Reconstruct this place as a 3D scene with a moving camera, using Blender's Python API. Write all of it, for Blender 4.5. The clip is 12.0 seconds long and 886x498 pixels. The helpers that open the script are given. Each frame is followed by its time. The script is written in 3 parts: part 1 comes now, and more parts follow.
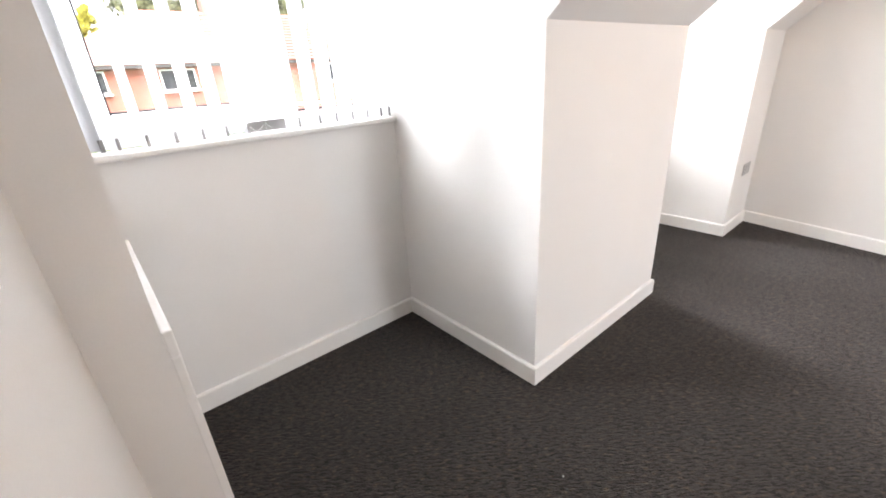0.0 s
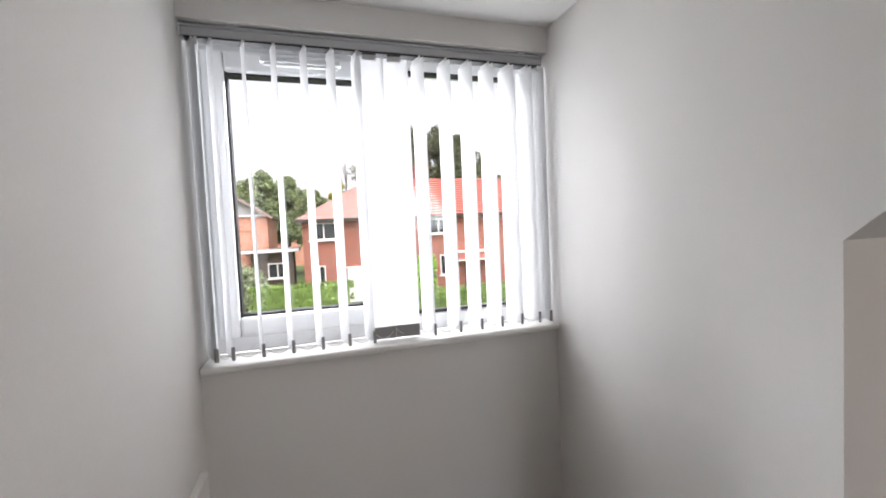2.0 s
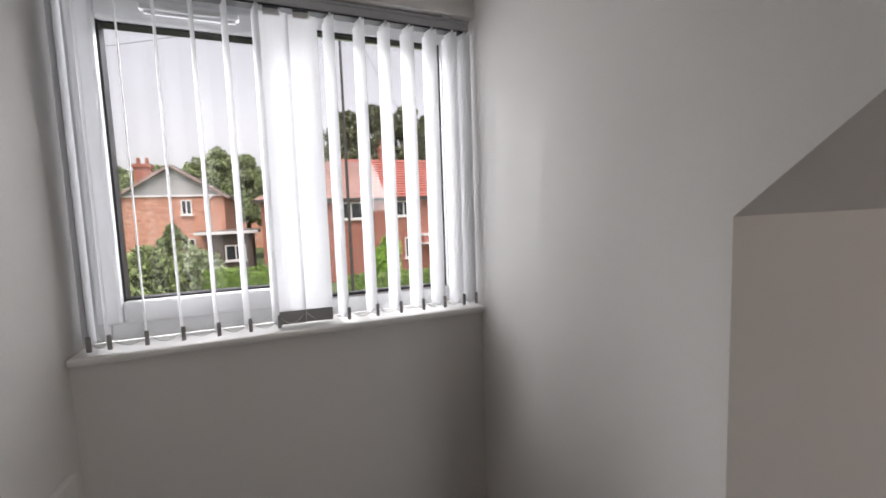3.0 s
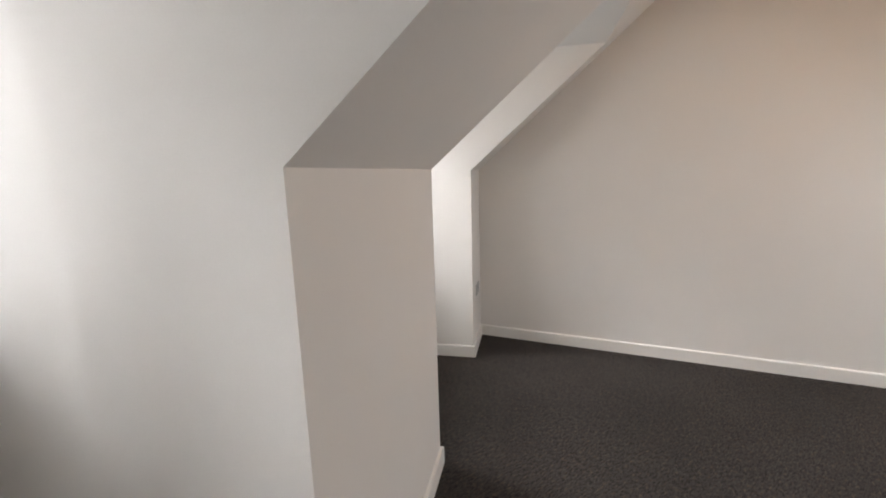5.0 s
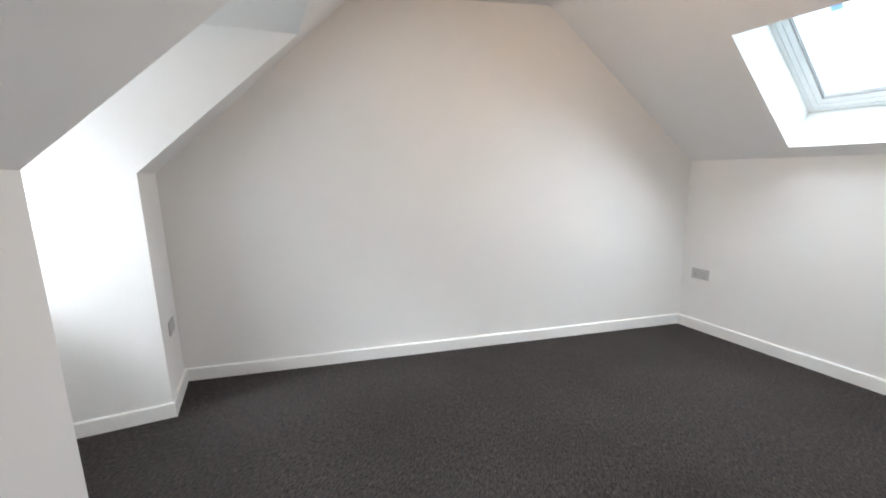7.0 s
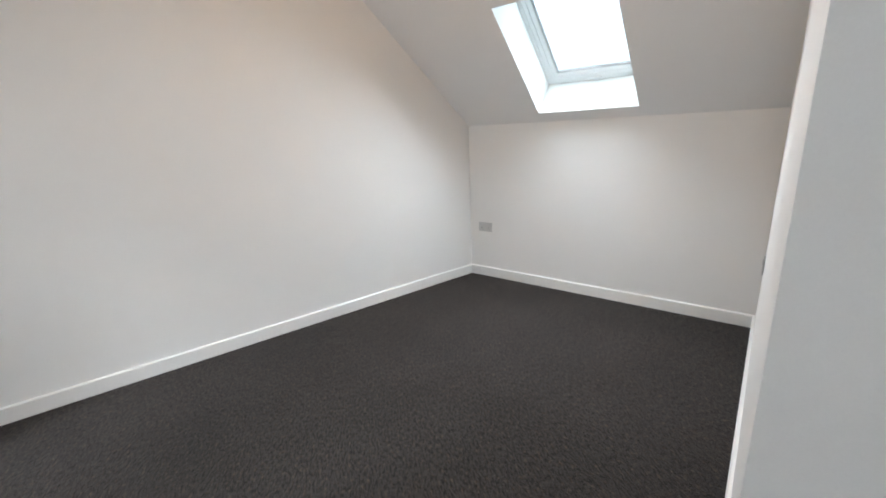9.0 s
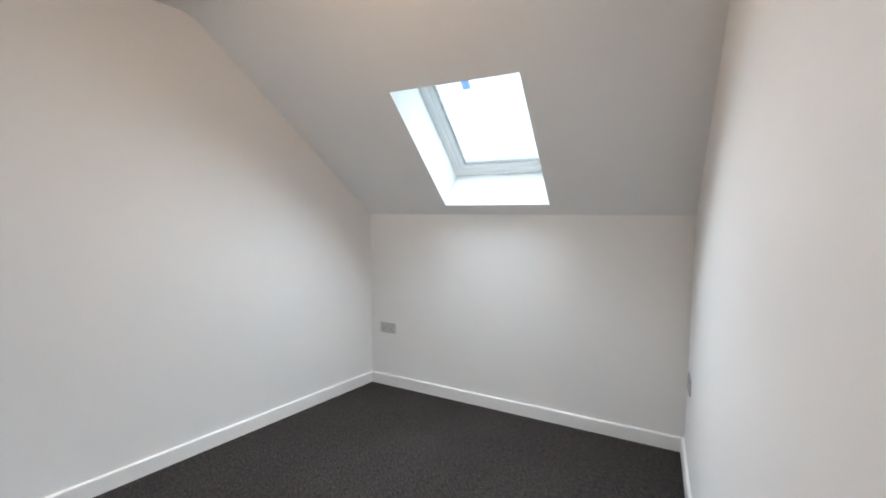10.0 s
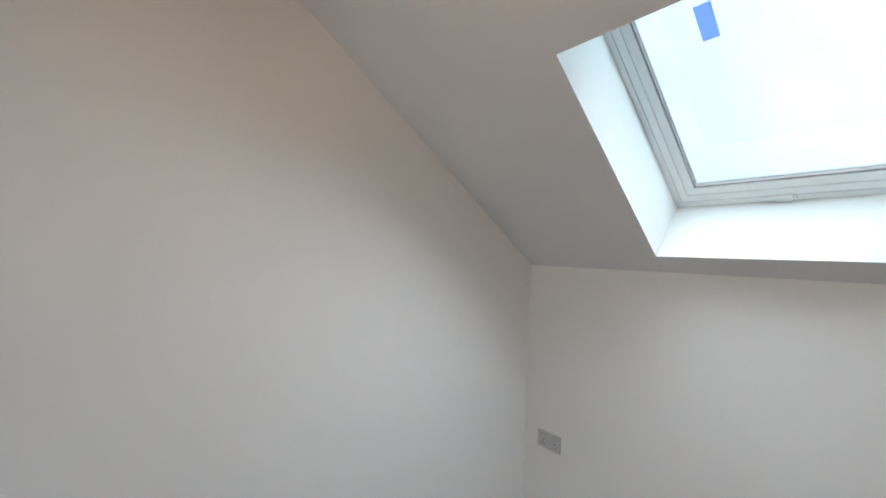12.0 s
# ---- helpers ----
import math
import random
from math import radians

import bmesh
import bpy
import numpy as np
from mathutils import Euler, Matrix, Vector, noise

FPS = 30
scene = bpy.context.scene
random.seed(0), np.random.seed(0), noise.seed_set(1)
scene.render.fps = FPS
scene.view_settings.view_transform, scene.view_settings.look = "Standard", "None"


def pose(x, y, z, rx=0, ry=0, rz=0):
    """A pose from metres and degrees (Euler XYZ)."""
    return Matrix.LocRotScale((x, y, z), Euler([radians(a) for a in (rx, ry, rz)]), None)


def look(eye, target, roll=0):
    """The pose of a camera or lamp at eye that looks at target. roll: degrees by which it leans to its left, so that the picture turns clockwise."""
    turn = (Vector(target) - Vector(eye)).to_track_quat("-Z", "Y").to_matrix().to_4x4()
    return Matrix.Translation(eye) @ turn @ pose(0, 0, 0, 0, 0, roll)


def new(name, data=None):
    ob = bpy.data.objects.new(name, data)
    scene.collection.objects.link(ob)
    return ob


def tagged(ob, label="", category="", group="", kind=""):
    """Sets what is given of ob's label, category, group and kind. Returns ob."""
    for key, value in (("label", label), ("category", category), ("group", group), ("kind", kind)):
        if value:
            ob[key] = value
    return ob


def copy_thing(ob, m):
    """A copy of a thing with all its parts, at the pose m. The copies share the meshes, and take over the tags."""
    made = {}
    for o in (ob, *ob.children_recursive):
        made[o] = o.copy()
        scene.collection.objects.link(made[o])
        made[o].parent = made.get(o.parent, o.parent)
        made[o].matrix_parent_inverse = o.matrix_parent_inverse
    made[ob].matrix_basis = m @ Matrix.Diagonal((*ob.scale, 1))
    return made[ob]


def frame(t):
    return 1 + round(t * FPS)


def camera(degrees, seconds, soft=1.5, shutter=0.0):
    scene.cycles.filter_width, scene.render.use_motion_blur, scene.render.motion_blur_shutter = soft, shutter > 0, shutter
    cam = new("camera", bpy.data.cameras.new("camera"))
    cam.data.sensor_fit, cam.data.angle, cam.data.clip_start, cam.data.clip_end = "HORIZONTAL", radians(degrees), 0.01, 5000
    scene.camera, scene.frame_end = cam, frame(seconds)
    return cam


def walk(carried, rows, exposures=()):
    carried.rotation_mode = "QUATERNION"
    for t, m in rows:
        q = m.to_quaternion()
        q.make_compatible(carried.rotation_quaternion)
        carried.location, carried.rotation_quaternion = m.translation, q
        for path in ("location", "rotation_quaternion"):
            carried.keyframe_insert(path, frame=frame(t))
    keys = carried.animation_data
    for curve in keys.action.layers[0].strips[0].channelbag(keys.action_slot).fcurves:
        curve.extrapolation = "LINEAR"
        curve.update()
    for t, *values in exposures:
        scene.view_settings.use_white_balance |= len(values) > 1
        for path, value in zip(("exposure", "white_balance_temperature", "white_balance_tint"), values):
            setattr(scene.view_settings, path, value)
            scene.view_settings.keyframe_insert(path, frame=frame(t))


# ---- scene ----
# ---- camera and walk ----
cam = camera(93.9, 12.0, soft=1.8)


def eye(x, y, z, yaw, pitch, roll):
    return pose(x, y, z, 90 + pitch, 0, yaw) @ pose(0, 0, 0, 0, 0, roll)


ROWS = [
    (0, 0.870, -1.191, 1.270, 50.30, -23.09, -3.62),
    (0.5, 0.798, -1.118, 1.253, 58.03, -22.35, -4.85),
    (1, 0.688, -1.061, 1.262, 65.03, -19.34, -5.23),
    (1.5, 0.527, -0.977, 1.353, 68.76, -9.62, -3.27),
    (2, 0.461, -0.854, 1.448, 72.47, -2.56, -2.64),
    (2.5, 0.461, -0.735, 1.454, 73.81, -1.91, -2.09),
    (3, 0.435, -0.671, 1.423, 68.08, -5.09, -1.98),
    (3.2, 0.389, -0.631, 1.422, 64.71, -7.11, -2.10),
    (4.8, 0.392, -0.682, 1.383, 16.42, -9.66, -1.79),
    (5, 0.411, -0.646, 1.382, 12.02, -10.32, -1.62),
    (5.5, 0.491, -0.580, 1.377, 3.49, -11.04, -1.71),
    (6, 0.570, -0.511, 1.372, -4.82, -11.03, -1.44),
    (6.5, 0.615, -0.459, 1.377, -14.28, -10.86, -1.30),
    (7, 0.554, -0.372, 1.370, -24.09, -10.62, -1.42),
    (7.5, 0.495, -0.312, 1.375, -32.79, -11.29, -1.60),
    (7.7, 0.493, -0.306, 1.379, -36.30, -11.80, -1.60),
    (9.3, 0.698, -0.264, 1.314, -54.93, -13.99, -1.99),
    (9.5, 0.833, -0.195, 1.330, -57.49, -12.22, -1.43),
    (10, 1.112, -0.107, 1.416, -62.92, -5.01, 0.15),
    (10.5, 1.354, 0.047, 1.473, -66.87, 2.92, 0.71),
    (11, 1.568, 0.156, 1.492, -63.79, 5.53, 0.67),
    (11.5, 1.836, 0.296, 1.473, -52.28, 3.53, 1.12),
    (12, 2.039, 0.418, 1.439, -37.53, 0.85, 2.31),
]
EXPOSURES = [(0, 3.6, 6700, 18), (0.5, 3.15, 6700, 18), (1, 2.82, 6600, 17), (1.5, 2.55, 6700, 18), (2, 2.05, 6700, 18), (2.5, 1.65, 6800, 19), (3.2, 1.42, 6850, 19),
             (4.8, 2.3, 7050, 18), (5, 2.3, 7050, 18), (5.5, 2.62, 6700, 15), (6, 2.9, 6400, 13), (6.5, 2.9, 6300, 13), (7.0, 2.8, 6200, 12), (7.7, 2.75, 6200, 12), (9.3, 2.63, 6250, 12), (10, 2.5, 6100, 12), (10.5, 2.4, 5950, 12), (11, 2.32, 5850, 11), (11.5, 2.28, 5800, 11), (12, 2.1, 6150, 11)]
walk(cam, [(t, eye(*r)) for t, *r in ROWS], EXPOSURES)

# ---- world, sun ----
world = bpy.data.worlds.new("overcast_sky")
scene.world = world
world.use_nodes = True
wt = world.node_tree
wt.nodes.clear()
sky = wt.nodes.new("ShaderNodeTexSky")
sky.sky_type = "NISHITA"
sky.sun_disc = False
sky.sun_elevation = radians(65)
sky.sun_rotation = radians(100)
sky.air_density, sky.dust_density, sky.ozone_density = 1.0, 4.0, 1.0
hsv = wt.nodes.new("ShaderNodeHueSaturation")
hsv.inputs["Saturation"].default_value = 0.25
bg = wt.nodes.new("ShaderNodeBackground")
bg.inputs["Strength"].default_value = 0.09
wo = wt.nodes.new("ShaderNodeOutputWorld")
wt.links.new(sky.outputs[0], hsv.inputs["Color"])
# thin uneven cloud over the whole sky
cloud_at, cloud, cloud_range, cloudy = (wt.nodes.new("ShaderNodeTexCoord"), wt.nodes.new("ShaderNodeTexNoise"), wt.nodes.new("ShaderNodeMapRange"), wt.nodes.new("ShaderNodeVectorMath"))
cloud.inputs["Scale"].default_value, cloud.inputs["Detail"].default_value = 2.6, 5
cloud_range.inputs["From Min"].default_value, cloud_range.inputs["From Max"].default_value = 0.3, 0.7
cloud_range.inputs["To Min"].default_value, cloud_range.inputs["To Max"].default_value = 0.86, 1.14
cloudy.operation = "SCALE"
wt.links.new(cloud_at.outputs["Generated"], cloud.inputs["Vector"])
wt.links.new(cloud.outputs["Fac"], cloud_range.inputs["Value"])
wt.links.new(hsv.outputs[0], cloudy.inputs[0])
wt.links.new(cloud_range.outputs[0], cloudy.inputs["Scale"])
wt.links.new(cloudy.outputs[0], bg.inputs[0])
wt.links.new(bg.outputs[0], wo.inputs[0])

sun_data = bpy.data.lights.new("sun", "SUN")
sun_data.energy, sun_data.angle, sun_data.color = 0.95, radians(60), (1.0, 0.98, 0.95)
sun = new("sun", sun_data)
sun.matrix_world = look((0, 0, 20), (-5, 1.0, 9))


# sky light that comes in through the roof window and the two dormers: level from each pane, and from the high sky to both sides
def sky_lamp(name, m, w, h, watts, color, spread=180):
    d = bpy.data.lights.new(name, "AREA")
    d.shape, d.size, d.size_y, d.energy, d.color, d.spread = "RECTANGLE", w, h, watts, color, radians(spread)
    new(name, d).matrix_world = m


sky_lamp("skylight_daylight", look((3.440, 0.868, 1.780), (2.780, 0.868, 1.029)), 0.735, 0.915, 4.2, (0.87, 0.95, 1.0), 150)
sky_lamp("roof_window_daylight", look((3.656, 0.858, 2.03), (2.996, 0.858, 1.279)), 0.76, 0.90, 0.7, (0.66, 0.93, 1.0))
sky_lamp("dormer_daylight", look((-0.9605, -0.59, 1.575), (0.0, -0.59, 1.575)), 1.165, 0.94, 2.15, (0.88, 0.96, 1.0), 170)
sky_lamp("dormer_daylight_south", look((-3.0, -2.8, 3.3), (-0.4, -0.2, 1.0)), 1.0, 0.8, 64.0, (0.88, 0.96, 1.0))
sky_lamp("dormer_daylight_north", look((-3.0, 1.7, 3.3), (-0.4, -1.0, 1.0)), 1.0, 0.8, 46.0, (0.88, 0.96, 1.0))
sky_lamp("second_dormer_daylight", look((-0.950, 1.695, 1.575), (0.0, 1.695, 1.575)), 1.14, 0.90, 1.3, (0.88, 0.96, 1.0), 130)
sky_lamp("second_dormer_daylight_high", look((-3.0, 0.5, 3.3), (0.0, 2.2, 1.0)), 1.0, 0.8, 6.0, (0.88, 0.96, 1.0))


# ---- materials ----
def mat(name, color, rough=0.6, var=0.06, scale=6.0, fine=120.0, bump=0.05, dist=0.002, metal=0.0, random_by="", spec=0.5):
    """Painted or natural surface: colour drift at two scales and a fine relief."""
    m = bpy.data.materials.new(name)
    m.use_nodes = True
    n, l = m.node_tree.nodes, m.node_tree.links
    b = n["Principled BSDF"]
    b.inputs["Roughness"].default_value = rough
    b.inputs["Metallic"].default_value = metal
    b.inputs["Specular IOR Level"].default_value = spec
    tc = n.new("ShaderNodeTexCoord")
    a = n.new("ShaderNodeTexNoise")
    a.inputs["Scale"].default_value = scale
    a.inputs["Detail"].default_value = 3
    f = n.new("ShaderNodeTexNoise")
    f.inputs["Scale"].default_value = fine
    f.inputs["Detail"].default_value = 2
    l.new(tc.outputs["Object"], a.inputs["Vector"])
    l.new(tc.outputs["Object"], f.inputs["Vector"])
    mix = n.new("ShaderNodeMath")
    mix.operation = "ADD"
    l.new(a.outputs["Fac"], mix.inputs[0])
    l.new(f.outputs["Fac"], mix.inputs[1])
    last = mix.outputs[0]
    if random_by:
        src = n.new("ShaderNodeObjectInfo") if random_by == "object" else n.new("ShaderNodeNewGeometry")
        add = n.new("ShaderNodeMath")
        add.operation = "ADD"
        l.new(last, add.inputs[0])
        l.new(src.outputs["Random" if random_by == "object" else "Random Per Island"], add.inputs[1])
        sub = n.new("ShaderNodeMath")
        sub.operation = "SUBTRACT"
        l.new(add.outputs[0], sub.inputs[0])
        sub.inputs[1].default_value = 0.5
        last = sub.outputs[0]
    rng = n.new("ShaderNodeMapRange")
    rng.inputs["From Min"].default_value, rng.inputs["From Max"].default_value = 0.6, 1.4
    rng.inputs["To Min"].default_value, rng.inputs["To Max"].default_value = 1 - var, 1 + var
    l.new(last, rng.inputs["Value"])
    mul = n.new("ShaderNodeVectorMath")
    mul.operation = "SCALE"
    mul.inputs[0].default_value = color
    l.new(rng.outputs[0], mul.inputs["Scale"])
    l.new(mul.outputs[0], b.inputs["Base Color"])
    if bump:
        bp = n.new("ShaderNodeBump")
        bp.inputs["Strength"].default_value = bump
        bp.inputs["Distance"].default_value = dist
        l.new(f.outputs["Fac"], bp.inputs["Height"])
        l.new(bp.outputs[0], b.inputs["Normal"])
    return m


WALL = mat("matt_offwhite_emulsion", (0.80, 0.778, 0.752), 0.75, 0.02, 2.2, 220, 0.12, 0.001, spec=0.25)
CEIL = mat("matt_white_ceiling_emulsion", (0.80, 0.785, 0.77), 0.85, 0.02, 2.0, 200, 0.12, 0.001, spec=0.2)
GLOSS = mat("white_satin_paint", (0.83, 0.81, 0.78), 0.32, 0.02, 4, 60, 0.04, 0.001)
UPVC = mat("white_upvc", (0.84, 0.85, 0.86), 0.25, 0.015, 4, 40, 0.02, 0.001)
SEAL = mat("grey_glazing_seal", (0.32, 0.33, 0.34), 0.5, 0.1, 20, 200, 0.05)
GASKET = mat("black_rubber_gasket", (0.012, 0.012, 0.013), 0.6, 0.1, 20, 200, 0.05)
STEEL = mat("brushed_steel", (0.50, 0.49, 0.48), 0.42, 0.06, 15, 300, 0.1, 0.0005, metal=0.45)
DARK = mat("dark_plastic", (0.02, 0.02, 0.022), 0.5, 0.1, 30, 200, 0.05)
GREYRAIL = mat("grey_aluminium_rail", (0.42, 0.42, 0.43), 0.4, 0.04, 10, 200, 0.05, 0.0005, metal=0.3)
WEIGHT = mat("grey_vane_weight", (0.30, 0.29, 0.285), 0.5, 0.06, 20, 200, 0.05)
CHAIN = mat("white_plastic_chain", (0.7, 0.7, 0.7), 0.4, 0.04, 30, 200, 0.02)


def carpet():
    """Loop pile in short uneven ribs, with brown and pale flecks in the yarn."""
    m = mat("charcoal_loop_pile_carpet", (0.041, 0.0358, 0.0337), 0.95, 0.36, 2.2, 320, 0.0, spec=0.08)
    n, l = m.node_tree.nodes, m.node_tree.links
    b = n["Principled BSDF"]
    tc = n.new("ShaderNodeTexCoord")

    def stretched(sx, sy, detail):
        mp = n.new("ShaderNodeMapping")
        mp.vector_type = "TEXTURE"
        mp.inputs["Rotation"].default_value = (0, 0, radians(RIB_TURN))
        mp.inputs["Scale"].default_value = (sx, sy, 1)
        l.new(tc.outputs["Object"], mp.inputs["Vector"])
        t = n.new("ShaderNodeTexNoise")
        t.inputs["Scale"].default_value = 1.0
        t.inputs["Detail"].default_value = detail
        l.new(mp.outputs[0], t.inputs["Vector"])
        return t.outputs["Fac"]

    def ramp(src, lo, hi, to=1.0):
        r = n.new("ShaderNodeMapRange")
        r.inputs["From Min"].default_value, r.inputs["From Max"].default_value = lo, hi
        r.inputs["To Max"].default_value = to
        l.new(src, r.inputs["Value"])
        return r.outputs[0]

    def blend(fac, old, color):
        x = n.new("ShaderNodeMix")
        x.data_type = "RGBA"
        l.new(fac, x.inputs["Factor"])
        l.new(old, x.inputs["A"])
        x.inputs["B"].default_value = (*color, 1)
        return x.outputs["Result"]

    b.inputs["Sheen Weight"].default_value = 0.07
    b.inputs["Sheen Tint"].default_value = (1.0, 0.92, 0.85, 1)
    b.inputs["Sheen Roughness"].default_value = 0.5
    ribs = stretched(0.028, 0.0075, 2)
    loops = stretched(0.006, 0.004, 1)
    flecks = stretched(0.026, 0.013, 4)
    old = b.inputs["Base Color"].links[0].from_socket
    c = blend(ramp(ribs, 0.54, 0.42, 0.9), old, (0.013, 0.012, 0.012))
    c = blend(ramp(flecks, 0.55, 0.74, 0.75), c, (0.105, 0.070, 0.050))
    c = blend(ramp(loops, 0.66, 0.82, 0.55), c, (0.17, 0.15, 0.135))
    l.new(c, b.inputs["Base Color"])
    h = n.new("ShaderNodeMath")
    h.operation = "ADD"
    l.new(ribs, h.inputs[0])
    l.new(loops, h.inputs[1])
    bp = n.new("ShaderNodeBump")
    bp.inputs["Strength"].default_value = 1.0
    bp.inputs["Distance"].default_value = 0.008
    l.new(h.outputs[0], bp.inputs["Height"])
    l.new(bp.outputs[0], b.inputs["Normal"])
    return m


RIB_TURN = 50
CARPET = carpet()


def glow(name, color, strength):
    m = bpy.data.materials.new(name)
    m.use_nodes = True
    p = m.node_tree.nodes["Principled BSDF"]
    p.inputs["Emission Color"].default_value = (*color, 1)
    p.inputs["Emission Strength"].default_value = strength
    return m


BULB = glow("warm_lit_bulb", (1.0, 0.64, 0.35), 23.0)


def glass(name, tint):
    m = bpy.data.materials.new(name)
    m.use_nodes = True
    b = m.node_tree.nodes["Principled BSDF"]
    b.inputs["Base Color"].default_value = (*tint, 1)
    b.inputs["Roughness"].default_value = 0.0
    b.inputs["IOR"].default_value = 1.45
    b.inputs["Transmission Weight"].default_value = 1.0
    return m


GLASS = glass("clear_glass", (0.97, 0.985, 0.98))
# strong bluish tint holds down the bright sky behind the roof window
ROOF_GLASS = glass("sky_dimming_glass", (0.46, 0.545, 0.565))


def fabric(name, color, through_light):
    """Thin sheet that lets part of the light through."""
    m = bpy.data.materials.new(name)
    m.use_nodes = True
    n, l = m.node_tree.nodes, m.node_tree.links
    n.clear()
    d, t, x, o = (n.new("ShaderNodeBsdfDiffuse"), n.new("ShaderNodeBsdfTranslucent"), n.new("ShaderNodeMixShader"), n.new("ShaderNodeOutputMaterial"))
    tc, w = n.new("ShaderNodeTexCoord"), n.new("ShaderNodeTexNoise")
    w.inputs["Scale"].default_value = 300
    mp = n.new("ShaderNodeMapRange")
    mp.inputs["To Min"].default_value, mp.inputs["To Max"].default_value = 0.94, 1.04
    l.new(tc.outputs["Object"], w.inputs["Vector"])
    l.new(w.outputs["Fac"], mp.inputs["Value"])
    tint = n.new("ShaderNodeVectorMath")
    tint.operation = "SCALE"
    tint.inputs[0].default_value = color
    l.new(mp.outputs[0], tint.inputs["Scale"])
    l.new(tint.outputs[0], d.inputs["Color"])
    t.inputs["Color"].default_value = (*color, 1)
    x.inputs["Fac"].default_value = through_light
    l.new(d.outputs[0], x.inputs[1])
    l.new(t.outputs[0], x.inputs[2])
    l.new(x.outputs[0], o.inputs["Surface"])
    return m


FABRIC = fabric("white_blind_fabric", (0.80, 0.80, 0.805), 0.15)
LABEL = fabric("blue_protective_label", (0.45, 0.62, 0.92), 0.5)


def bricks(name, c1, c2, mortar):
    m = bpy.data.materials.new(name)
    m.use_nodes = True
    n, l = m.node_tree.nodes, m.node_tree.links
    b = n["Principled BSDF"]
    b.inputs["Roughness"].default_value = 0.9
    tc = n.new("ShaderNodeTexCoord")
    sp = n.new("ShaderNodeSeparateXYZ")
    l.new(tc.outputs["Object"], sp.inputs[0])
    add = n.new("ShaderNodeMath")
    add.operation = "ADD"
    l.new(sp.outputs[0], add.inputs[0])
    l.new(sp.outputs[1], add.inputs[1])
    cb = n.new("ShaderNodeCombineXYZ")
    l.new(add.outputs[0], cb.inputs[0])
    l.new(sp.outputs[2], cb.inputs[1])
    br = n.new("ShaderNodeTexBrick")
    br.inputs["Scale"].default_value = 1.0
    br.inputs["Brick Width"].default_value = 0.225
    br.inputs["Row Height"].default_value = 0.075
    br.inputs["Mortar Size"].default_value = 0.009
    br.inputs["Color1"].default_value = (*c1, 1)
    br.inputs["Color2"].default_value = (*c2, 1)
    br.inputs["Mortar"].default_value = (*mortar, 1)
    l.new(cb.outputs[0], br.inputs["Vector"])
    no = n.new("ShaderNodeTexNoise")
    no.inputs["Scale"].default_value = 4.5
    no.inputs["Detail"].default_value = 4
    l.new(tc.outputs["Object"], no.inputs["Vector"])
    mr = n.new("ShaderNodeMapRange")
    mr.inputs["To Min"].default_value, mr.inputs["To Max"].default_value = 0.55, 1.45
    l.new(no.outputs["Fac"], mr.inputs["Value"])
    sc = n.new("ShaderNodeVectorMath")
    sc.operation = "SCALE"
    l.new(br.outputs["Color"], sc.inputs[0])
    l.new(mr.outputs[0], sc.inputs["Scale"])
    l.new(sc.outputs[0], b.inputs["Base Color"])
    return m


BRICK_A = bricks("weathered_orange_brick", (0.66, 0.27, 0.16), (0.42, 0.13, 0.07), (0.62, 0.52, 0.45))
BRICK_B = bricks("red_brick", (0.40, 0.105, 0.062), (0.24, 0.055, 0.034), (0.38, 0.27, 0.22))
TILE_GREY = mat("weathered_grey_tiles", (0.33, 0.29, 0.29), 0.85, 0.2, 1.2, 8, 0.2, random_by="island")
TILE_PINK = mat("faded_pink_tiles", (0.36, 0.22, 0.195), 0.85, 0.15, 1.2, 8, 0.2, random_by="island")
TILE_RED = mat("new_red_tiles", (0.44, 0.15, 0.12), 0.8, 0.12, 1.2, 8, 0.2, random_by="island")
WHITEFAR = mat("white_window_frame_paint", (0.75, 0.75, 0.74), 0.4, 0.03, 2, 20, 0)
DARKGLASS = mat("dark_window_pane", (0.03, 0.035, 0.04), 0.08, 0.1, 2, 20, 0)
FASCIA = mat("dark_gutter", (0.06, 0.055, 0.055), 0.6, 0.1, 2, 20, 0)
LEAD = mat("grey_flat_roof_felt", (0.16, 0.15, 0.15), 0.9, 0.1, 2, 20, 0)
GRASS = mat("mown_grass", (0.075, 0.115, 0.035), 0.95, 0.25, 0.8, 30, 0.3, 0.02)


def leaves(name, color, var):
    """Leaf clumps that vary one by one and let part of the light through."""
    m = mat(name, color, 0.75, var, 3, 30, 0, random_by="island")
    n, l = m.node_tree.nodes, m.node_tree.links
    p = n["Principled BSDF"]
    t, x = n.new("ShaderNodeBsdfTranslucent"), n.new("ShaderNodeMixShader")
    l.new(p.inputs["Base Color"].links[0].from_socket, t.inputs["Color"])
    x.inputs["Fac"].default_value = 0.4
    l.new(p.outputs[0], x.inputs[1])
    l.new(t.outputs[0], x.inputs[2])
    l.new(x.outputs[0], n["Material Output"].inputs["Surface"])
    return m


HEDGE = leaves("hedge_leaves", (0.22, 0.33, 0.09), 0.35)
BUSH = leaves("grey_green_shrub_leaves", (0.30, 0.37, 0.17), 0.8)
LAUREL = leaves("bright_laurel_leaves", (0.26, 0.44, 0.06), 0.6)
SHRUB_PALE = leaves("pale_feathery_leaves", (0.40, 0.46, 0.30), 0.5)
BARGE = mat("weathered_bargeboard_paint", (0.34, 0.25, 0.22), 0.7, 0.12, 2, 20, 0)
BOARD = mat("grey_gable_boarding", (0.42, 0.42, 0.43), 0.7, 0.06, 1, 10, 0.1)
PINE = leaves("dark_conifer_leaves", (0.135, 0.15, 0.075), 0.7)
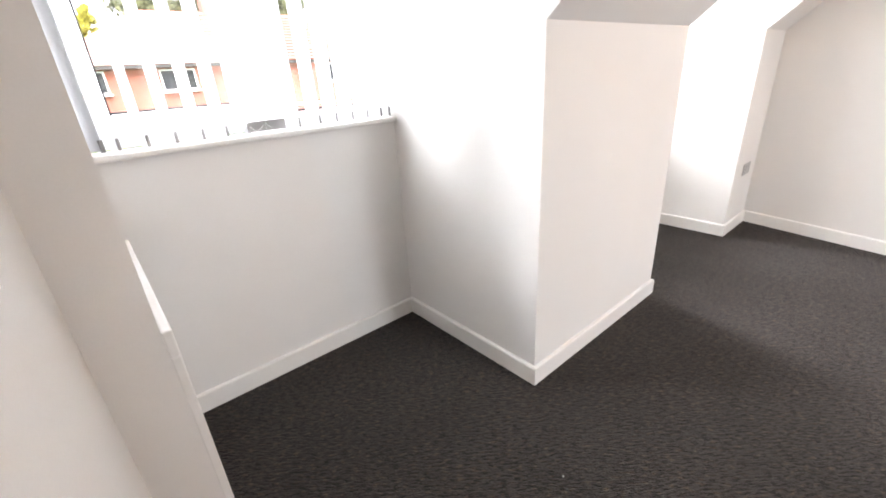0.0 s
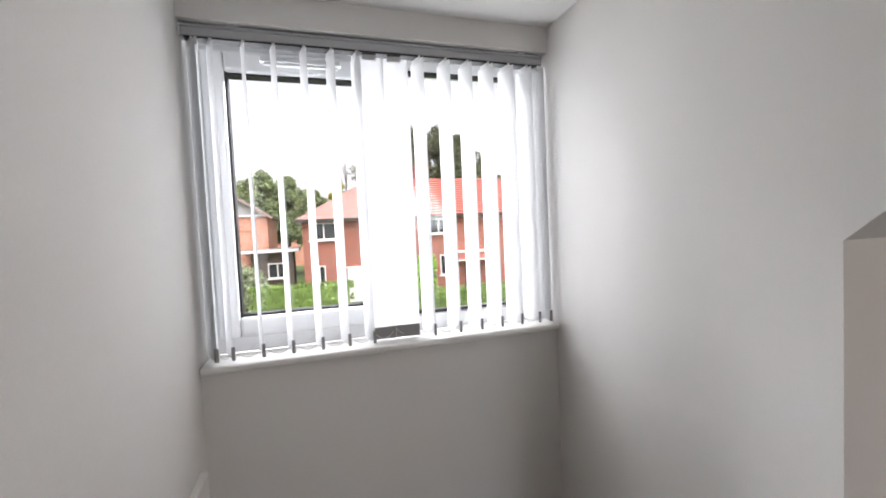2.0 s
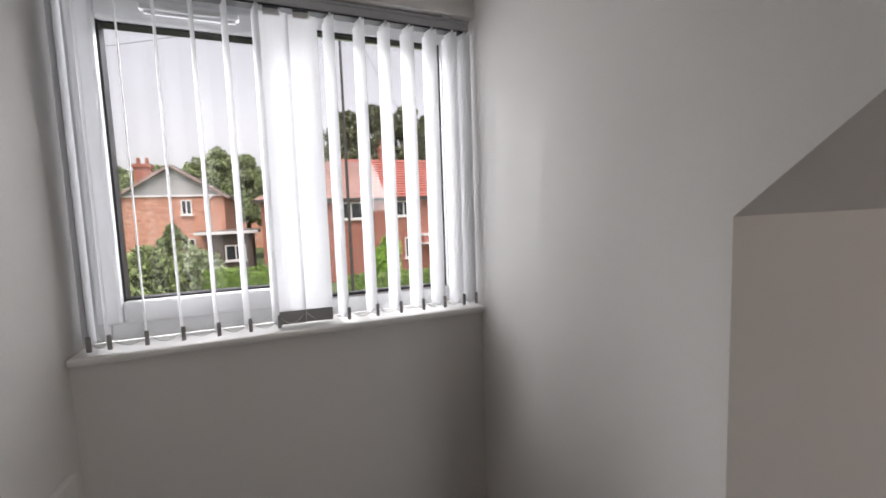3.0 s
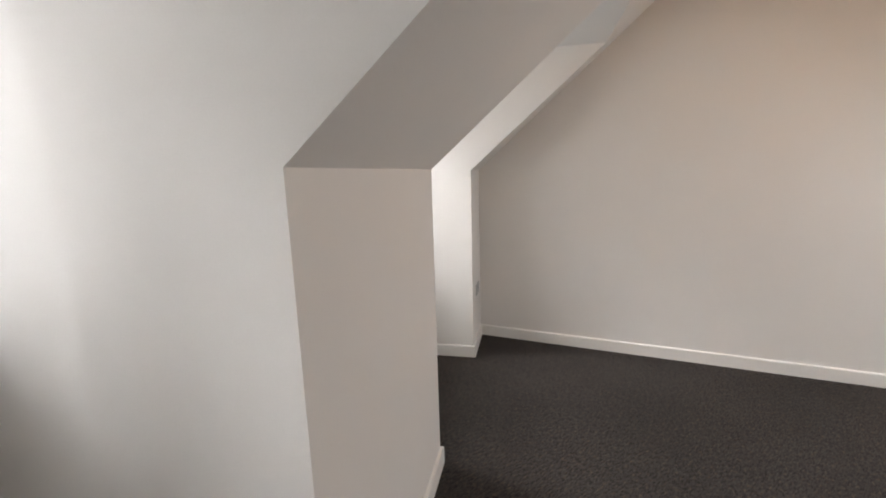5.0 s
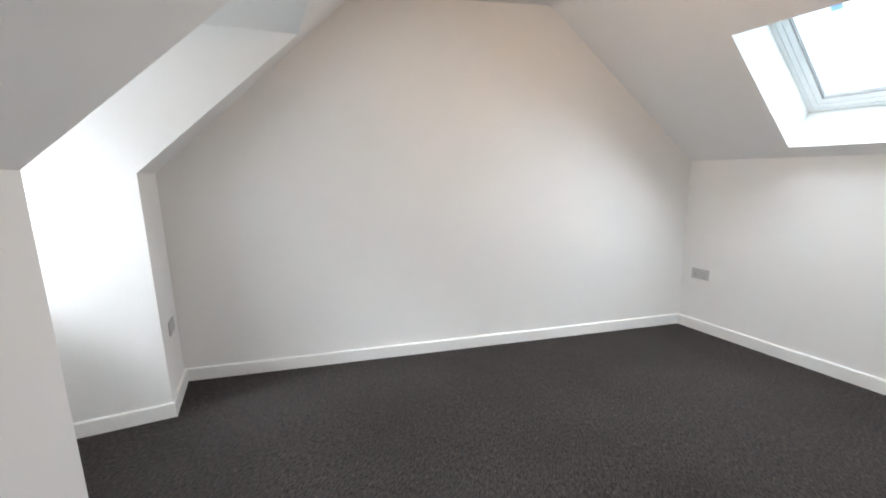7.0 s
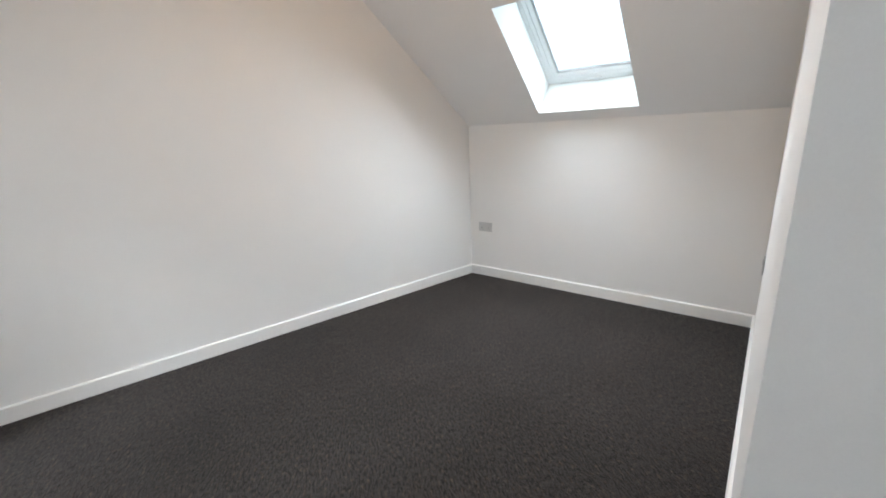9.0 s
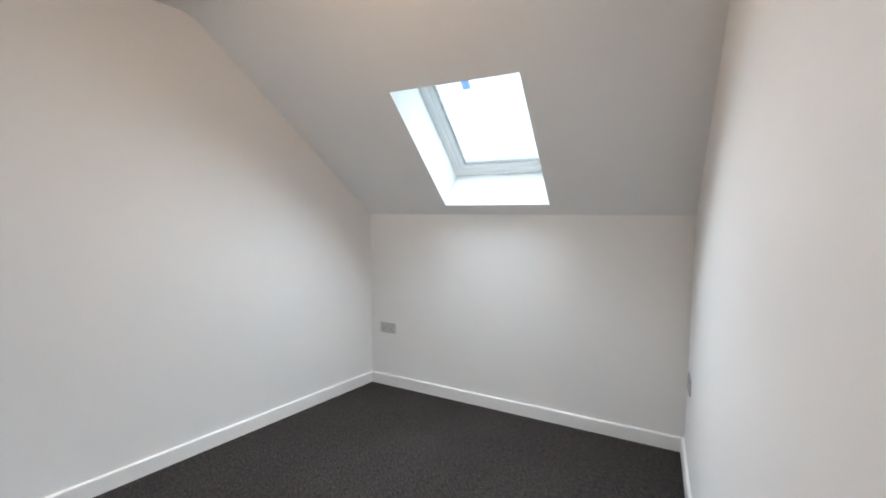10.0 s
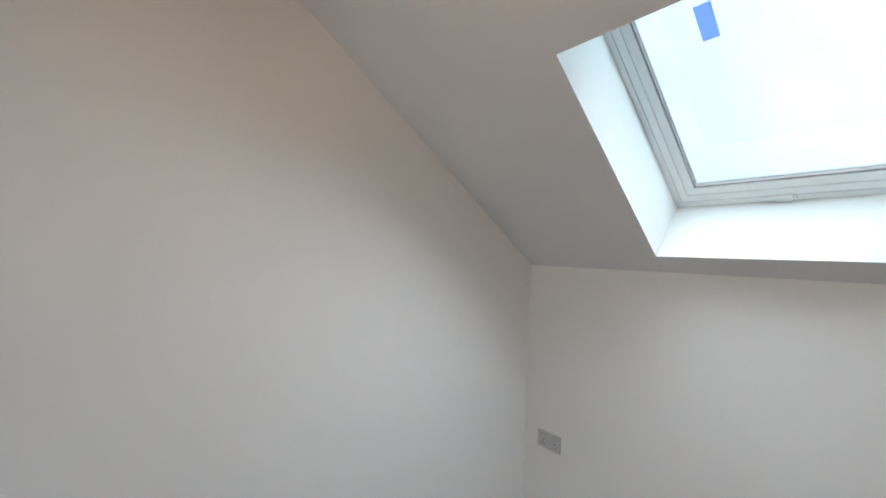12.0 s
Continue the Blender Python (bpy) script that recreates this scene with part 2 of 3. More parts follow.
TREE = leaves("summer_tree_leaves", (0.27, 0.33, 0.17), 0.6)
YELLOW = leaves("yellow_green_leaves", (0.46, 0.44, 0.08), 0.4)
# dark canopy colour that also holds the shade below its roof
CANOPY_DARK = mat("dark_canopy_with_shade", (0.10, 0.075, 0.06), 0.85, 0.2, 3, 40, 0.2)
BARK = mat("grey_brown_bark", (0.11, 0.085, 0.065), 0.95, 0.3, 5, 60, 0.4, 0.01)


# ---- mesh helpers ----
def link(name, bm, material, parent=None, label="", smooth=False):
    bmesh.ops.recalc_face_normals(bm, faces=bm.faces)
    me = bpy.data.meshes.new(name)
    bm.to_mesh(me)
    bm.free()
    me.materials.append(material)
    if smooth:
        for p in me.polygons:
            p.use_smooth = True
    ob = new(name, me)
    if parent:
        ob.parent = parent
    if label:
        ob["label"] = label
    return ob


def part(name, bm, material, parent, label="", smooth=False):
    return link(name, bm, material, parent, label, smooth)


def add_box(bm, lo, hi, bevel=0.0, m=None):
    """A box between two corners, with bevelled edges, turned by m."""
    made = bmesh.ops.create_cube(bm, size=1)["verts"]
    for v in made:
        v.co = Vector([lo[i] + (v.co[i] + 0.5) * (hi[i] - lo[i]) for i in range(3)])
    if bevel:
        edges = list({e for v in made for e in v.link_edges})
        r = bmesh.ops.bevel(bm, geom=edges, offset=bevel, segments=2, affect="EDGES", profile=0.5)
        made = list({v for f in r["faces"] for v in f.verts} | {v for v in made if v.is_valid})
    if m:
        bmesh.ops.transform(bm, matrix=m, verts=made)
    return made


def box(lo, hi, bevel=0.0, m=None):
    bm = bmesh.new()
    add_box(bm, lo, hi, bevel, m)
    return bm


def add_prism(bm, poly, place0, place1):
    """A solid between two copies of an outline, laid by two functions."""
    a = [bm.verts.new(place0(*p)) for p in poly]
    b = [bm.verts.new(place1(*p)) for p in poly]
    bm.faces.new(a)
    bm.faces.new(b[::-1])
    k = len(poly)
    for i in range(k):
        bm.faces.new((a[i], b[i], b[(i + 1) % k], a[(i + 1) % k]))


def prism_y(poly, y0, y1):
    """An outline in x and z, pushed from y0 to y1; both may be functions of x."""
    f0 = y0 if callable(y0) else (lambda x: y0)
    f1 = y1 if callable(y1) else (lambda x: y1)
    bm = bmesh.new()
    add_prism(bm, poly, lambda x, z: (x, f0(x), z), lambda x, z: (x, f1(x), z))
    return bm


def tube(points, radius, name="tube"):
    cu = bpy.data.curves.new(name, "CURVE")
    cu.dimensions = "3D"
    cu.bevel_depth = radius
    cu.bevel_resolution = 1
    sp = cu.splines.new("POLY")
    sp.points.add(len(points) - 1)
    for p, c in zip(sp.points, points):
        p.co = (*c, 1)
    ob = bpy.data.objects.new(name, cu)
    me = bpy.data.meshes.new_from_object(ob)
    bpy.data.objects.remove(ob)
    bm = bmesh.new()
    bm.from_mesh(me)
    bpy.data.meshes.remove(me)
    return bm


def empty(name, m, label, category, group=""):
    e = new(name)
    e.matrix_world = m
    return tagged(e, label, category, group)


def structure(ob, label, category="wall"):
    return tagged(ob, label, category, "", "structure")


# ---- the plan of the room ----
KNEE = 1.40            # height of the low walls under the slopes
PITCH = 0.879          # rise of the roof slope per metre
FLAT = 2.51            # the flat strip of ceiling
XW = -0.875            # inner face of the dormers' window walls
XR = 3.86              # inner face of the low wall under the skylight
XO = -1.10             # outer face of the dormers
Y_END = -1.295         # end wall by the entrance
D1 = (-1.180, 0.0)     # first dormer, between its cheeks
D2 = (1.091, 2.298)     # second dormer
H1, H2 = 2.162, 2.164  # dormer ceilings
PART_Y, PART_X = -0.314, 1.448
LINING = 0.34


def gable(x):
    return 2.765 - 0.2071 * x


def gable_out(x):
    return gable(x) + 0.25


def west(z):
    return (z - KNEE) / PITCH


def east(z):
    return XR - (z - KNEE - 0.004) / PITCH


# ---- floor ----
bm = bmesh.new()
add_prism(bm, [(XO, -1.5), (4.1, -1.5), (4.1, gable_out(4.1)), (XO, gable_out(XO))], lambda x, y: (x, y, -0.2), lambda x, y: (x, y, 0.0))
structure(link("floor", bm, CARPET), "charcoal ribbed loop-pile carpet with pale flecks", "floor")


# ---- walls ----
def pier(name, y0, y1, top):
    d = west(top)
    poly = [(XO, 0), (0, 0), (0, KNEE), (d, top), (d, top + 0.12), (XO, top + 0.12)]
    return structure(link(name, prism_y(poly, y0, y1), WALL), "off-white painted low wall with sloping soffit above")


pier("wall_west_1", Y_END, D1[0], H1)
pier("wall_west_2", D1[1], D2[0], H1)
pier("wall_west_3", D2[1], gable, H2)

OPEN1 = (1.065, 2.075)


def dormer_wall(name, y0, y1, top):
    bm = bmesh.new()
    add_box(bm, (XO, y0, 0), (XW, y1, OPEN1[0]))
    add_box(bm, (XO, y0, OPEN1[1]), (XW, y1, top + 0.12))
    return structure(link(name, bm, WALL), "off-white painted wall below and above the dormer window")


dormer_wall("wall_dormer_1", *D1, H1)
dormer_wall("wall_dormer_2", *D2, H2)

prof = [(XO, 0), (4.1, 0), (4.1, KNEE + 0.3), (2.9, FLAT + 0.2), (0.9, FLAT + 0.2), (XO, 2.3)]
structure(link("wall_gable", prism_y(prof, gable, gable_out), WALL), "tall off-white painted gable wall")
structure(link("wall_east", prism_y([(XR, 0), (4.1, 0), (4.1, KNEE + 0.35), (XR, KNEE + 0.02)], -1.295, gable), WALL), "off-white painted low wall under the skylight")
structure(link("wall_end", prism_y(prof, -1.5, Y_END), WALL), "off-white painted end wall")
part_prof = [(PART_X, 0), (XR - 0.002, 0), (XR - 0.002, KNEE + 0.01), (east(FLAT), FLAT + 0.02), (PART_X, FLAT + 0.02)]
structure(link("wall_partition", prism_y(part_prof, Y_END, PART_Y), WALL), "off-white painted partition with a free end")

# ---- ceilings ----
R = 0.16  # soft bend where slope meets flat


def bend(cx, cz, sx):
    """Points of a soft bend from the slope to the flat strip."""
    a0 = math.atan(PITCH)
    t = R * math.tan(a0 / 2)
    out = []
    for i in range(9):
        a = a0 * (1 - i / 8)
        out.append((cx + sx * (t - R * math.sin(a)), cz - R + R * math.cos(a)))
    return out


wb = bend(west(FLAT), FLAT, 1)
eb = bend(east(FLAT), FLAT, -1)[::-1]


def ceiling_west(name, y0, y1, low):
    d = west(low)
    poly = [(d, low), *wb, (1.9, FLAT), (1.9, FLAT + 0.15), (1.1, FLAT + 0.15), (d - 0.15, low + 0.12)]
    return structure(link(name, prism_y(poly, y0, y1), CEIL), "white painted sloping ceiling with a flat strip", "ceiling")


ceiling_west("ceiling_west_1", Y_END, D2[0], H1)
ceiling_west("ceiling_west_2", D2[0], gable, H2)
for nm, (a, b), h in (("ceiling_dormer_1", D1, H1), ("ceiling_dormer_2", D2, H2)):
    structure(link(nm, box((XO, a, h), (west(h), b, h + 0.12)), CEIL), "white painted flat dormer ceiling", "ceiling")
TOPX = 3.0
poly = [(1.9, FLAT), *eb, (TOPX, KNEE + 0.004 + PITCH * (XR - TOPX)), (TOPX + 0.1, FLAT + 0.15), (1.9, FLAT + 0.15)]
structure(link("ceiling_east_top", prism_y(poly, Y_END, gable), CEIL), "white painted flat ceiling bending into the slope", "ceiling")

# sloping ceiling round the skylight: s runs down the slope, d away from the room
SKY_Y = (0.497, 1.240)
SLEN = math.hypot(1, PITCH)
UX, UZ = 1 / SLEN, -PITCH / SLEN
NX, NZ = PITCH / SLEN, 1 / SLEN
SX, SZ = 3.786, KNEE + 0.004 + PITCH * (XR - 3.786)
SKY_S = (-0.929, 0.0)
OUT_S, OUT_Y = (-0.939, 0.035), (0.447, 1.270)   # the lining flares towards the glass


def on_slope(s, y, d):
    return Vector((SX + UX * s + NX * d, y, SZ + UZ * s + NZ * d))


s_top = (TOPX - SX) / UX
s_low = (XR + 0.16 - SX) / UX


def slope_slab(bm, s0, s1, y0, y1, d0=0.0, d1=LINING):
    vs = []
    for i, d in enumerate((d0, d1)):
        for s, k in ((s0, 0), (s1, 0), (s1, 1), (s0, 1)):
            p = on_slope(s[i] if isinstance(s, tuple) else s, 0, d)
            y = (y0, y1)[k]
            y = y[i] if isinstance(y, tuple) else y
            vs.append(bm.verts.new((p.x, y(p.x) if callable(y) else y, p.z)))
    for q in ((0, 1, 2, 3), (7, 6, 5, 4), (0, 4, 5, 1), (1, 5, 6, 2), (2, 6, 7, 3), (3, 7, 4, 0)):
        bm.faces.new([vs[i] for i in q])


bm = bmesh.new()
TOP_EDGE, LOW_EDGE = (SKY_S[0], OUT_S[0]), (SKY_S[1], OUT_S[1])
slope_slab(bm, s_top, TOP_EDGE, Y_END, gable)
slope_slab(bm, LOW_EDGE, s_low, Y_END, gable)
slope_slab(bm, TOP_EDGE, LOW_EDGE, Y_END, (SKY_Y[0], OUT_Y[0]))
slope_slab(bm, TOP_EDGE, LOW_EDGE, (SKY_Y[1], OUT_Y[1]), gable)
structure(link("ceiling_east", bm, CEIL), "white painted sloping ceiling round the skylight", "ceiling")
# ---- skirting ----
SK, ST = 0.088, 0.016
SKIRT = [(0, 0), (ST, 0), (ST, SK - 0.006), (ST - 0.005, SK), (0, SK)]


def skirting(runs):
    """Boards along wall feet: each run goes from a to b with the wall on its left."""
    bm = bmesh.new()
    for (ax, ay), (bx, by) in runs:
        d = Vector((bx - ax, by - ay)).normalized()
        n = Vector((d.y, -d.x))
        add_prism(bm, SKIRT, lambda o, z: (ax + n.x * o, ay + n.y * o, z), lambda o, z: (bx + n.x * o, by + n.y * o, z))
    return bm


G0, G1 = gable(0), gable(XR)
for run in ([(XW, D1[0] + 0.001), (XW, D1[1] - 0.001)], [(XW + ST, 0), (ST, 0)], [(0, 0), (0, D2[0])], [(ST, D2[0]), (XW, D2[0])], [(XW, D2[0] + ST), (XW, D2[1] - ST)],
            [(XW, D2[1]), (ST, D2[1])], [(0, D2[1]), (0, G0 - ST)], [(0, G0), (XR, G1)], [(XR, G1 - ST), (XR, PART_Y + ST)], [(XR, PART_Y), (PART_X - ST, PART_Y)],
            [(PART_X, PART_Y), (PART_X, Y_END)], [(PART_X, Y_END), (0, Y_END)], [(0, Y_END + ST), (0, D1[0])]):
    structure(link("baseboard", skirting([run]), GLOSS), "white painted plain skirting board", "skirting")


# ---- windows ----
def frame_ring(bm, x0, x1, y0, y1, z0, z1, w, bevel=0.006):
    add_box(bm, (x0, y0, z0), (x1, y0 + w, z1), bevel)
    add_box(bm, (x0, y1 - w, z0), (x1, y1, z1), bevel)
    add_box(bm, (x0, y0 + w, z0), (x1, y1 - w, z0 + w), bevel)
    add_box(bm, (x0, y0 + w, z1 - w), (x1, y1 - w, z1), bevel)


def window(name, y0, y1, z0, z1, label):
    w = tagged(new(name), label, "window", "", "structure")
    mid = y0 + 0.606
    bm = bmesh.new()
    frame_ring(bm, -1.06, -0.985, y0, y1, z0, z1, 0.056)
    add_box(bm, (-1.06, mid - 0.03, z0 + 0.056), (-0.985, mid + 0.03, z1 - 0.056), 0.005)
    part("window_frame", bm, UPVC, w)
    left = (y0 + 0.094, mid - 0.085, z0 + 0.114, z1 - 0.106)
    right = (mid + 0.034, y1 - 0.084, z0 + 0.064, z1 - 0.058)
    sash = bmesh.new()
    frame_ring(sash, -1.05, -0.962, y0 + 0.030, mid - 0.021, z0 + 0.050, z1 - 0.042, 0.064, 0.010)
    part("sash", sash, UPVC, w, "opening casement with a deep white profile")
    bead = bmesh.new()
    a, b, c, d = right
    add_box(bead, (-1.05, y1 - 0.084, z0 + 0.058), (-0.978, y1 - 0.05, z1 - 0.054), 0.005)
    part("glazing_bead", bead, UPVC, w)
    for (a, b, c, d), x in ((left, -0.978), (right, -0.990)):
        g = bmesh.new()
        frame_ring(g, -1.022, x, a - 0.003, b + 0.003, c - 0.003, d + 0.003, 0.009, 0)
        part("gasket", g, GASKET, w, "thin black glazing gasket")
        p = part("pane", box((-1.016, a, c), (-1.010, b, d)), GLASS, w)
        p.visible_shadow = False
    bm = bmesh.new()
    add_box(bm, (-0.966, y0 + 0.20, z1 - 0.076), (-0.944, mid - 0.16, z1 - 0.058), 0.004)
    add_box(bm, (-0.962, y0 + 0.21, z1 - 0.084), (-0.952, mid - 0.17, z1 - 0.076), 0.002)
    part("trickle_vent", bm, UPVC, w, "slim white trickle vent on the casement head")
    return w


window("window_1", D1[0] + 0.004, D1[1] - 0.004, OPEN1[0] + 0.024, OPEN1[1] - 0.002, "white plastic two-light dormer window")
window("window_2", D2[0] + 0.004, D2[1] - 0.004, OPEN1[0] + 0.024, OPEN1[1] - 0.002, "white plastic two-light dormer window")
for nm, (a, b) in (("window_sill_1", D1), ("window_sill_2", D2)):
    bm = box((-0.99, a + 0.002, OPEN1[0] + 0.001), (XW + 0.028, b - 0.002, OPEN1[0] + 0.023), 0.007)
    structure(link(nm, bm, GLOSS), "white painted window board with rounded nosing", "window sill")


# ---- vertical blind ----
def blind():
    b = empty("vertical_blind", pose(-0.917, D1[0], 2.05), "white fabric vertical blind hanging half open at the window", "blind")
    inv = b.matrix_world.inverted()

    def put(name, bm, material, label="", parent=None):
        bmesh.ops.transform(bm, matrix=inv, verts=bm.verts)
        return part(name, bm, material, parent or b, label)

    bm = bmesh.new()
    add_box(bm, (-0.938, D1[0] + 0.004, 2.036), (-0.897, D1[1] - 0.012, 2.066), 0.004)
    add_box(bm, (-0.899, D1[0] + 0.004, 2.060), (-0.892, D1[1] - 0.012, 2.069), 0.002)
    put("headrail", bm, GREYRAIL, "grey aluminium headrail")
    put("track_slot", box((-0.936, D1[0] + 0.012, 2.0305), (-0.8985, D1[1] - 0.020, 2.0362), 0.001), DARK, "dark open underside of the rail")
    for y in (D1[0] + 0.14, D1[1] - 0.10):
        put("bracket", box((-0.938, y - 0.015, 2.0685), (-0.888, y + 0.015, 2.0745), 0.002), CHAIN, "pale fixing bracket")
    put("end_cap", box((-0.940, D1[0] + 0.0005, 2.033), (-0.890, D1[0] + 0.0045, 2.069), 0.001), CHAIN)
    ys = [-1.157, -1.141, -1.108, -1.019, -0.935, -0.848, -0.767, -0.687, -0.642, -0.560, -0.482, -0.389, -0.309, -0.231, -0.152, -0.079, -0.034]
    turn = [26, 8, 22, 14, 14.5, 14.5, 14.5, 14.5, 86, 84, 14, 13, 12.5, 12.5, 12.5, 13, 16]
    lows = []
    for i, (y, a) in enumerate(zip(ys, turn)):
        flat = i in (8, 9)
        m = pose(-0.917, y, 0, 0, 0, a + random.uniform(-1.2, 1.2) + 180)
        hw = 0.0445
        vane = bmesh.new()
        cols = []
        for k in range(7):
            u = -1 + 2 * k / 6
            cols.append([vane.verts.new(m @ Vector((u * hw, 0.004 * (1 - u * u), z))) for z in (1.098, 2.022)])
        for p, q in zip(cols, cols[1:]):
            vane.faces.new((p[0], q[0], q[1], p[1]))
        vane.faces.ensure_lookup_table()
        bmesh.ops.solidify(vane, geom=vane.faces[:], thickness=0.0015)
        v = put("vane", vane, FABRIC)
        w = bmesh.new()
        add_box(w, (-hw + 0.002 if flat else -hw - 0.0015, -0.0045, 1.094), (hw - 0.002 if flat else -hw + 0.0035, 0.0055, 1.134), 0.001, m)
        put("bottom_weight", w, WEIGHT, "grey weight plate in the vane's hem", v)
        h = bmesh.new()
        add_box(h, (-0.022, -0.004, 2.012), (0.0225, 0.004, 2.0345), 0.001, m)
        put("hanger", h, CHAIN, "", v)
        lows.append((m @ Vector((hw - 0.003, 0, 1.128)), m @ Vector((-hw + 0.003, 0, 1.128))))
    for side in (0, 1):
        for p, q in zip(lows, lows[1:]):
            a, c = p[side], q[side]
            pts = [a.lerp(c, k / 6) + Vector((0, 0, -0.028 * (1 - (k / 3 - 1) ** 2))) for k in range(7)]
            put("link_chain", tube(pts, 0.0011), CHAIN, "fine beaded chain between the vane hems")
    pts = [Vector((-0.905, -0.014, 2.03)), Vector((-0.903, -0.013, 1.7)), Vector((-0.902, -0.012, 1.42)), Vector((-0.895, -0.010, 1.33)), Vector((-0.902, -0.020, 1.28)), Vector((-0.905, -0.020, 1.45)), Vector((-0.906, -0.02, 2.03))]
    put("control_cord", tube(pts, 0.0013), CHAIN, "thin white control cord")


blind()


# ---- skylight ----
def skylight():
    w = tagged(new("window_3"), "white roof window with a deep plastered reveal", "roof window", "", "structure")

    def ring(s0, s1, y0, y1, d0, d1, width, bevel=True):
        bm = bmesh.new()
        for a, b, c, e in ((s0, s0 + width, y0, y1), (s1 - width, s1, y0, y1), (s0 + width, s1 - width, y0, y0 + width), (s0 + width, s1 - width, y1 - width, y1)):
            slope_slab(bm, a, b, c, e, d0, d1)
        return bm

    (a, b), (y0, y1) = OUT_S, OUT_Y
    part("window_frame", ring(a - 0.03, b + 0.03, y0 - 0.03, y1 + 0.03, LINING + 0.0005, LINING + 0.09, 0.055), UPVC, w)
    part("sash", ring(a + 0.028, b - 0.028, y0 + 0.028, y1 - 0.028, LINING + 0.001, LINING + 0.06, 0.030), UPVC, w, "white pivoting sash")
    part("glazing_bead", ring(a + 0.058, b - 0.058, y0 + 0.058, y1 - 0.058, LINING + 0.008, LINING + 0.05, 0.034), UPVC, w)
    part("gasket", ring(a + 0.091, b - 0.091, y0 + 0.091, y1 - 0.091, LINING + 0.014, LINING + 0.04, 0.008), SEAL, w, "thin dark glazing seal")
    bm = bmesh.new()
    slope_slab(bm, a + 0.09, b - 0.09, y0 + 0.09, y1 - 0.09, LINING + 0.024, LINING + 0.032)
    p = part("pane", bm, ROOF_GLASS, w, "bluish glass, tinted to dim the sky seen through it")
    p.visible_shadow = False
    bm = bmesh.new()
    slope_slab(bm, 0.010, 0.022, 0.84, 0.95, LINING - 0.010, LINING)
    slope_slab(bm, 0.002, 0.026, 0.85, 0.90, LINING - 0.018, LINING)
    part("handle", bm, UPVC, w, "small white ventilation catch")
    bm = bmesh.new()
    slope_slab(bm, -0.782, -0.664, 0.938, 0.988, LINING + 0.0215, LINING + 0.0232)
    part("label", bm, LABEL, w, "blue adhesive label on the glass")


skylight()


# ---- double sockets ----
def socket(m):
    e = empty("wall_socket", m, "brushed steel double switched wall socket", "socket", "double sockets on the walls")
    bm = box((-0.073, 0.0005, -0.043), (0.073, 0.008, 0.043), 0.003)
    part("face_plate", bm, STEEL, e)
    for cx in (-0.036, 0.036):
        rx = 0.026 if cx < 0 else -0.026
        part("rocker_switch", box((cx - 0.006 + rx * 0.35, 0.007, 0.010), (cx + 0.006 + rx * 0.35, 0.0115, 0.030), 0.001), STEEL, e, "small metal rocker")
        for dx, dz, a, b in ((0, -0.002, 0.0022, 0.0045), (-0.011, -0.020, 0.0035, 0.002), (0.011, -0.020, 0.0035, 0.002)):
            part("pin_hole", box((cx + dx - a, 0.0072, dz - b - 0.004), (cx + dx + a, 0.0086, dz + b - 0.004)), DARK, e, "dark pin opening")
    for x in (-0.060, 0.060):
        bm = bmesh.new()
        bmesh.ops.create_cone(bm, segments=12, radius1=0.0032, radius2=0.0028, depth=0.002, cap_ends=True, matrix=pose(x, 0.0085, 0, 90))
        part("screw", bm, STEEL, e)
    return e


s1 = socket(pose(XR, 1.797, 0.481, 0, 0, 90))
copy_thing(s1, pose(0.0, 2.545, 0.470, 0, 0, -90))
copy_thing(s1, pose(3.665, PART_Y, 0.490, 0, 0, 0))


# ---- crumbs of lint on the carpet ----
def lint(x, y, size, material, label, seed):
    r = random.Random(seed)
    bm = bmesh.new()
    bmesh.ops.create_icosphere(bm, subdivisions=2, radius=size)
    for v in bm.verts:
        v.co = Vector((v.co.x * 1.5, v.co.y, v.co.z * 0.6 + size * 0.5)) * r.uniform(0.75, 1.25)
    lowest = min(v.co.z for v in bm.verts)
    bmesh.ops.translate(bm, vec=(0, 0, -lowest), verts=bm.verts)
    ob = link("lint_speck", bm, material)
    ob.matrix_world = pose(x, y, 0.0005, 0, 0, r.uniform(0, 180))
    tagged(ob, label, "lint")


lint(0.310, -0.111, 0.0042, DARK, "small dark crumb lying on the carpet", 1)
lint(0.387, -0.333, 0.0036, DARK, "small dark crumb lying on the carpet", 2)
lint(0.352, -0.300, 0.0030, WEIGHT, "small grey fluff lying on the carpet", 3)
lint(1.953, 1.720, 0.0050, DARK, "small dark crumb lying on the carpet", 4)


# ---- ceiling pendant ----
def pendant(x, y):
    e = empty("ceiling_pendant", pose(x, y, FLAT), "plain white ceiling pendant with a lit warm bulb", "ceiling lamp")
    bm = bmesh.new()
    bmesh.ops.create_cone(bm, segments=24, radius1=0.03, radius2=0.042, depth=0.025, cap_ends=True, matrix=pose(0, 0, -0.0125))
    part("ceiling_rose", bm, UPVC, e, smooth=False)
    part("cord", tube([(0, 0, -0.02), (0, 0, -0.10)], 0.003), UPVC, e)
    bm = bmesh.new()
    bmesh.ops.create_cone(bm, segments=20, radius1=0.02, radius2=0.013, depth=0.05, cap_ends=True, matrix=pose(0, 0, -0.12))
    part("lamp_holder", bm, UPVC, e)
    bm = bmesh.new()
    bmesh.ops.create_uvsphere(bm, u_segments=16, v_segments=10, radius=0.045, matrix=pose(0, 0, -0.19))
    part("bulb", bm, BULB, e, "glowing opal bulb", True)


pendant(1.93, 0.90)


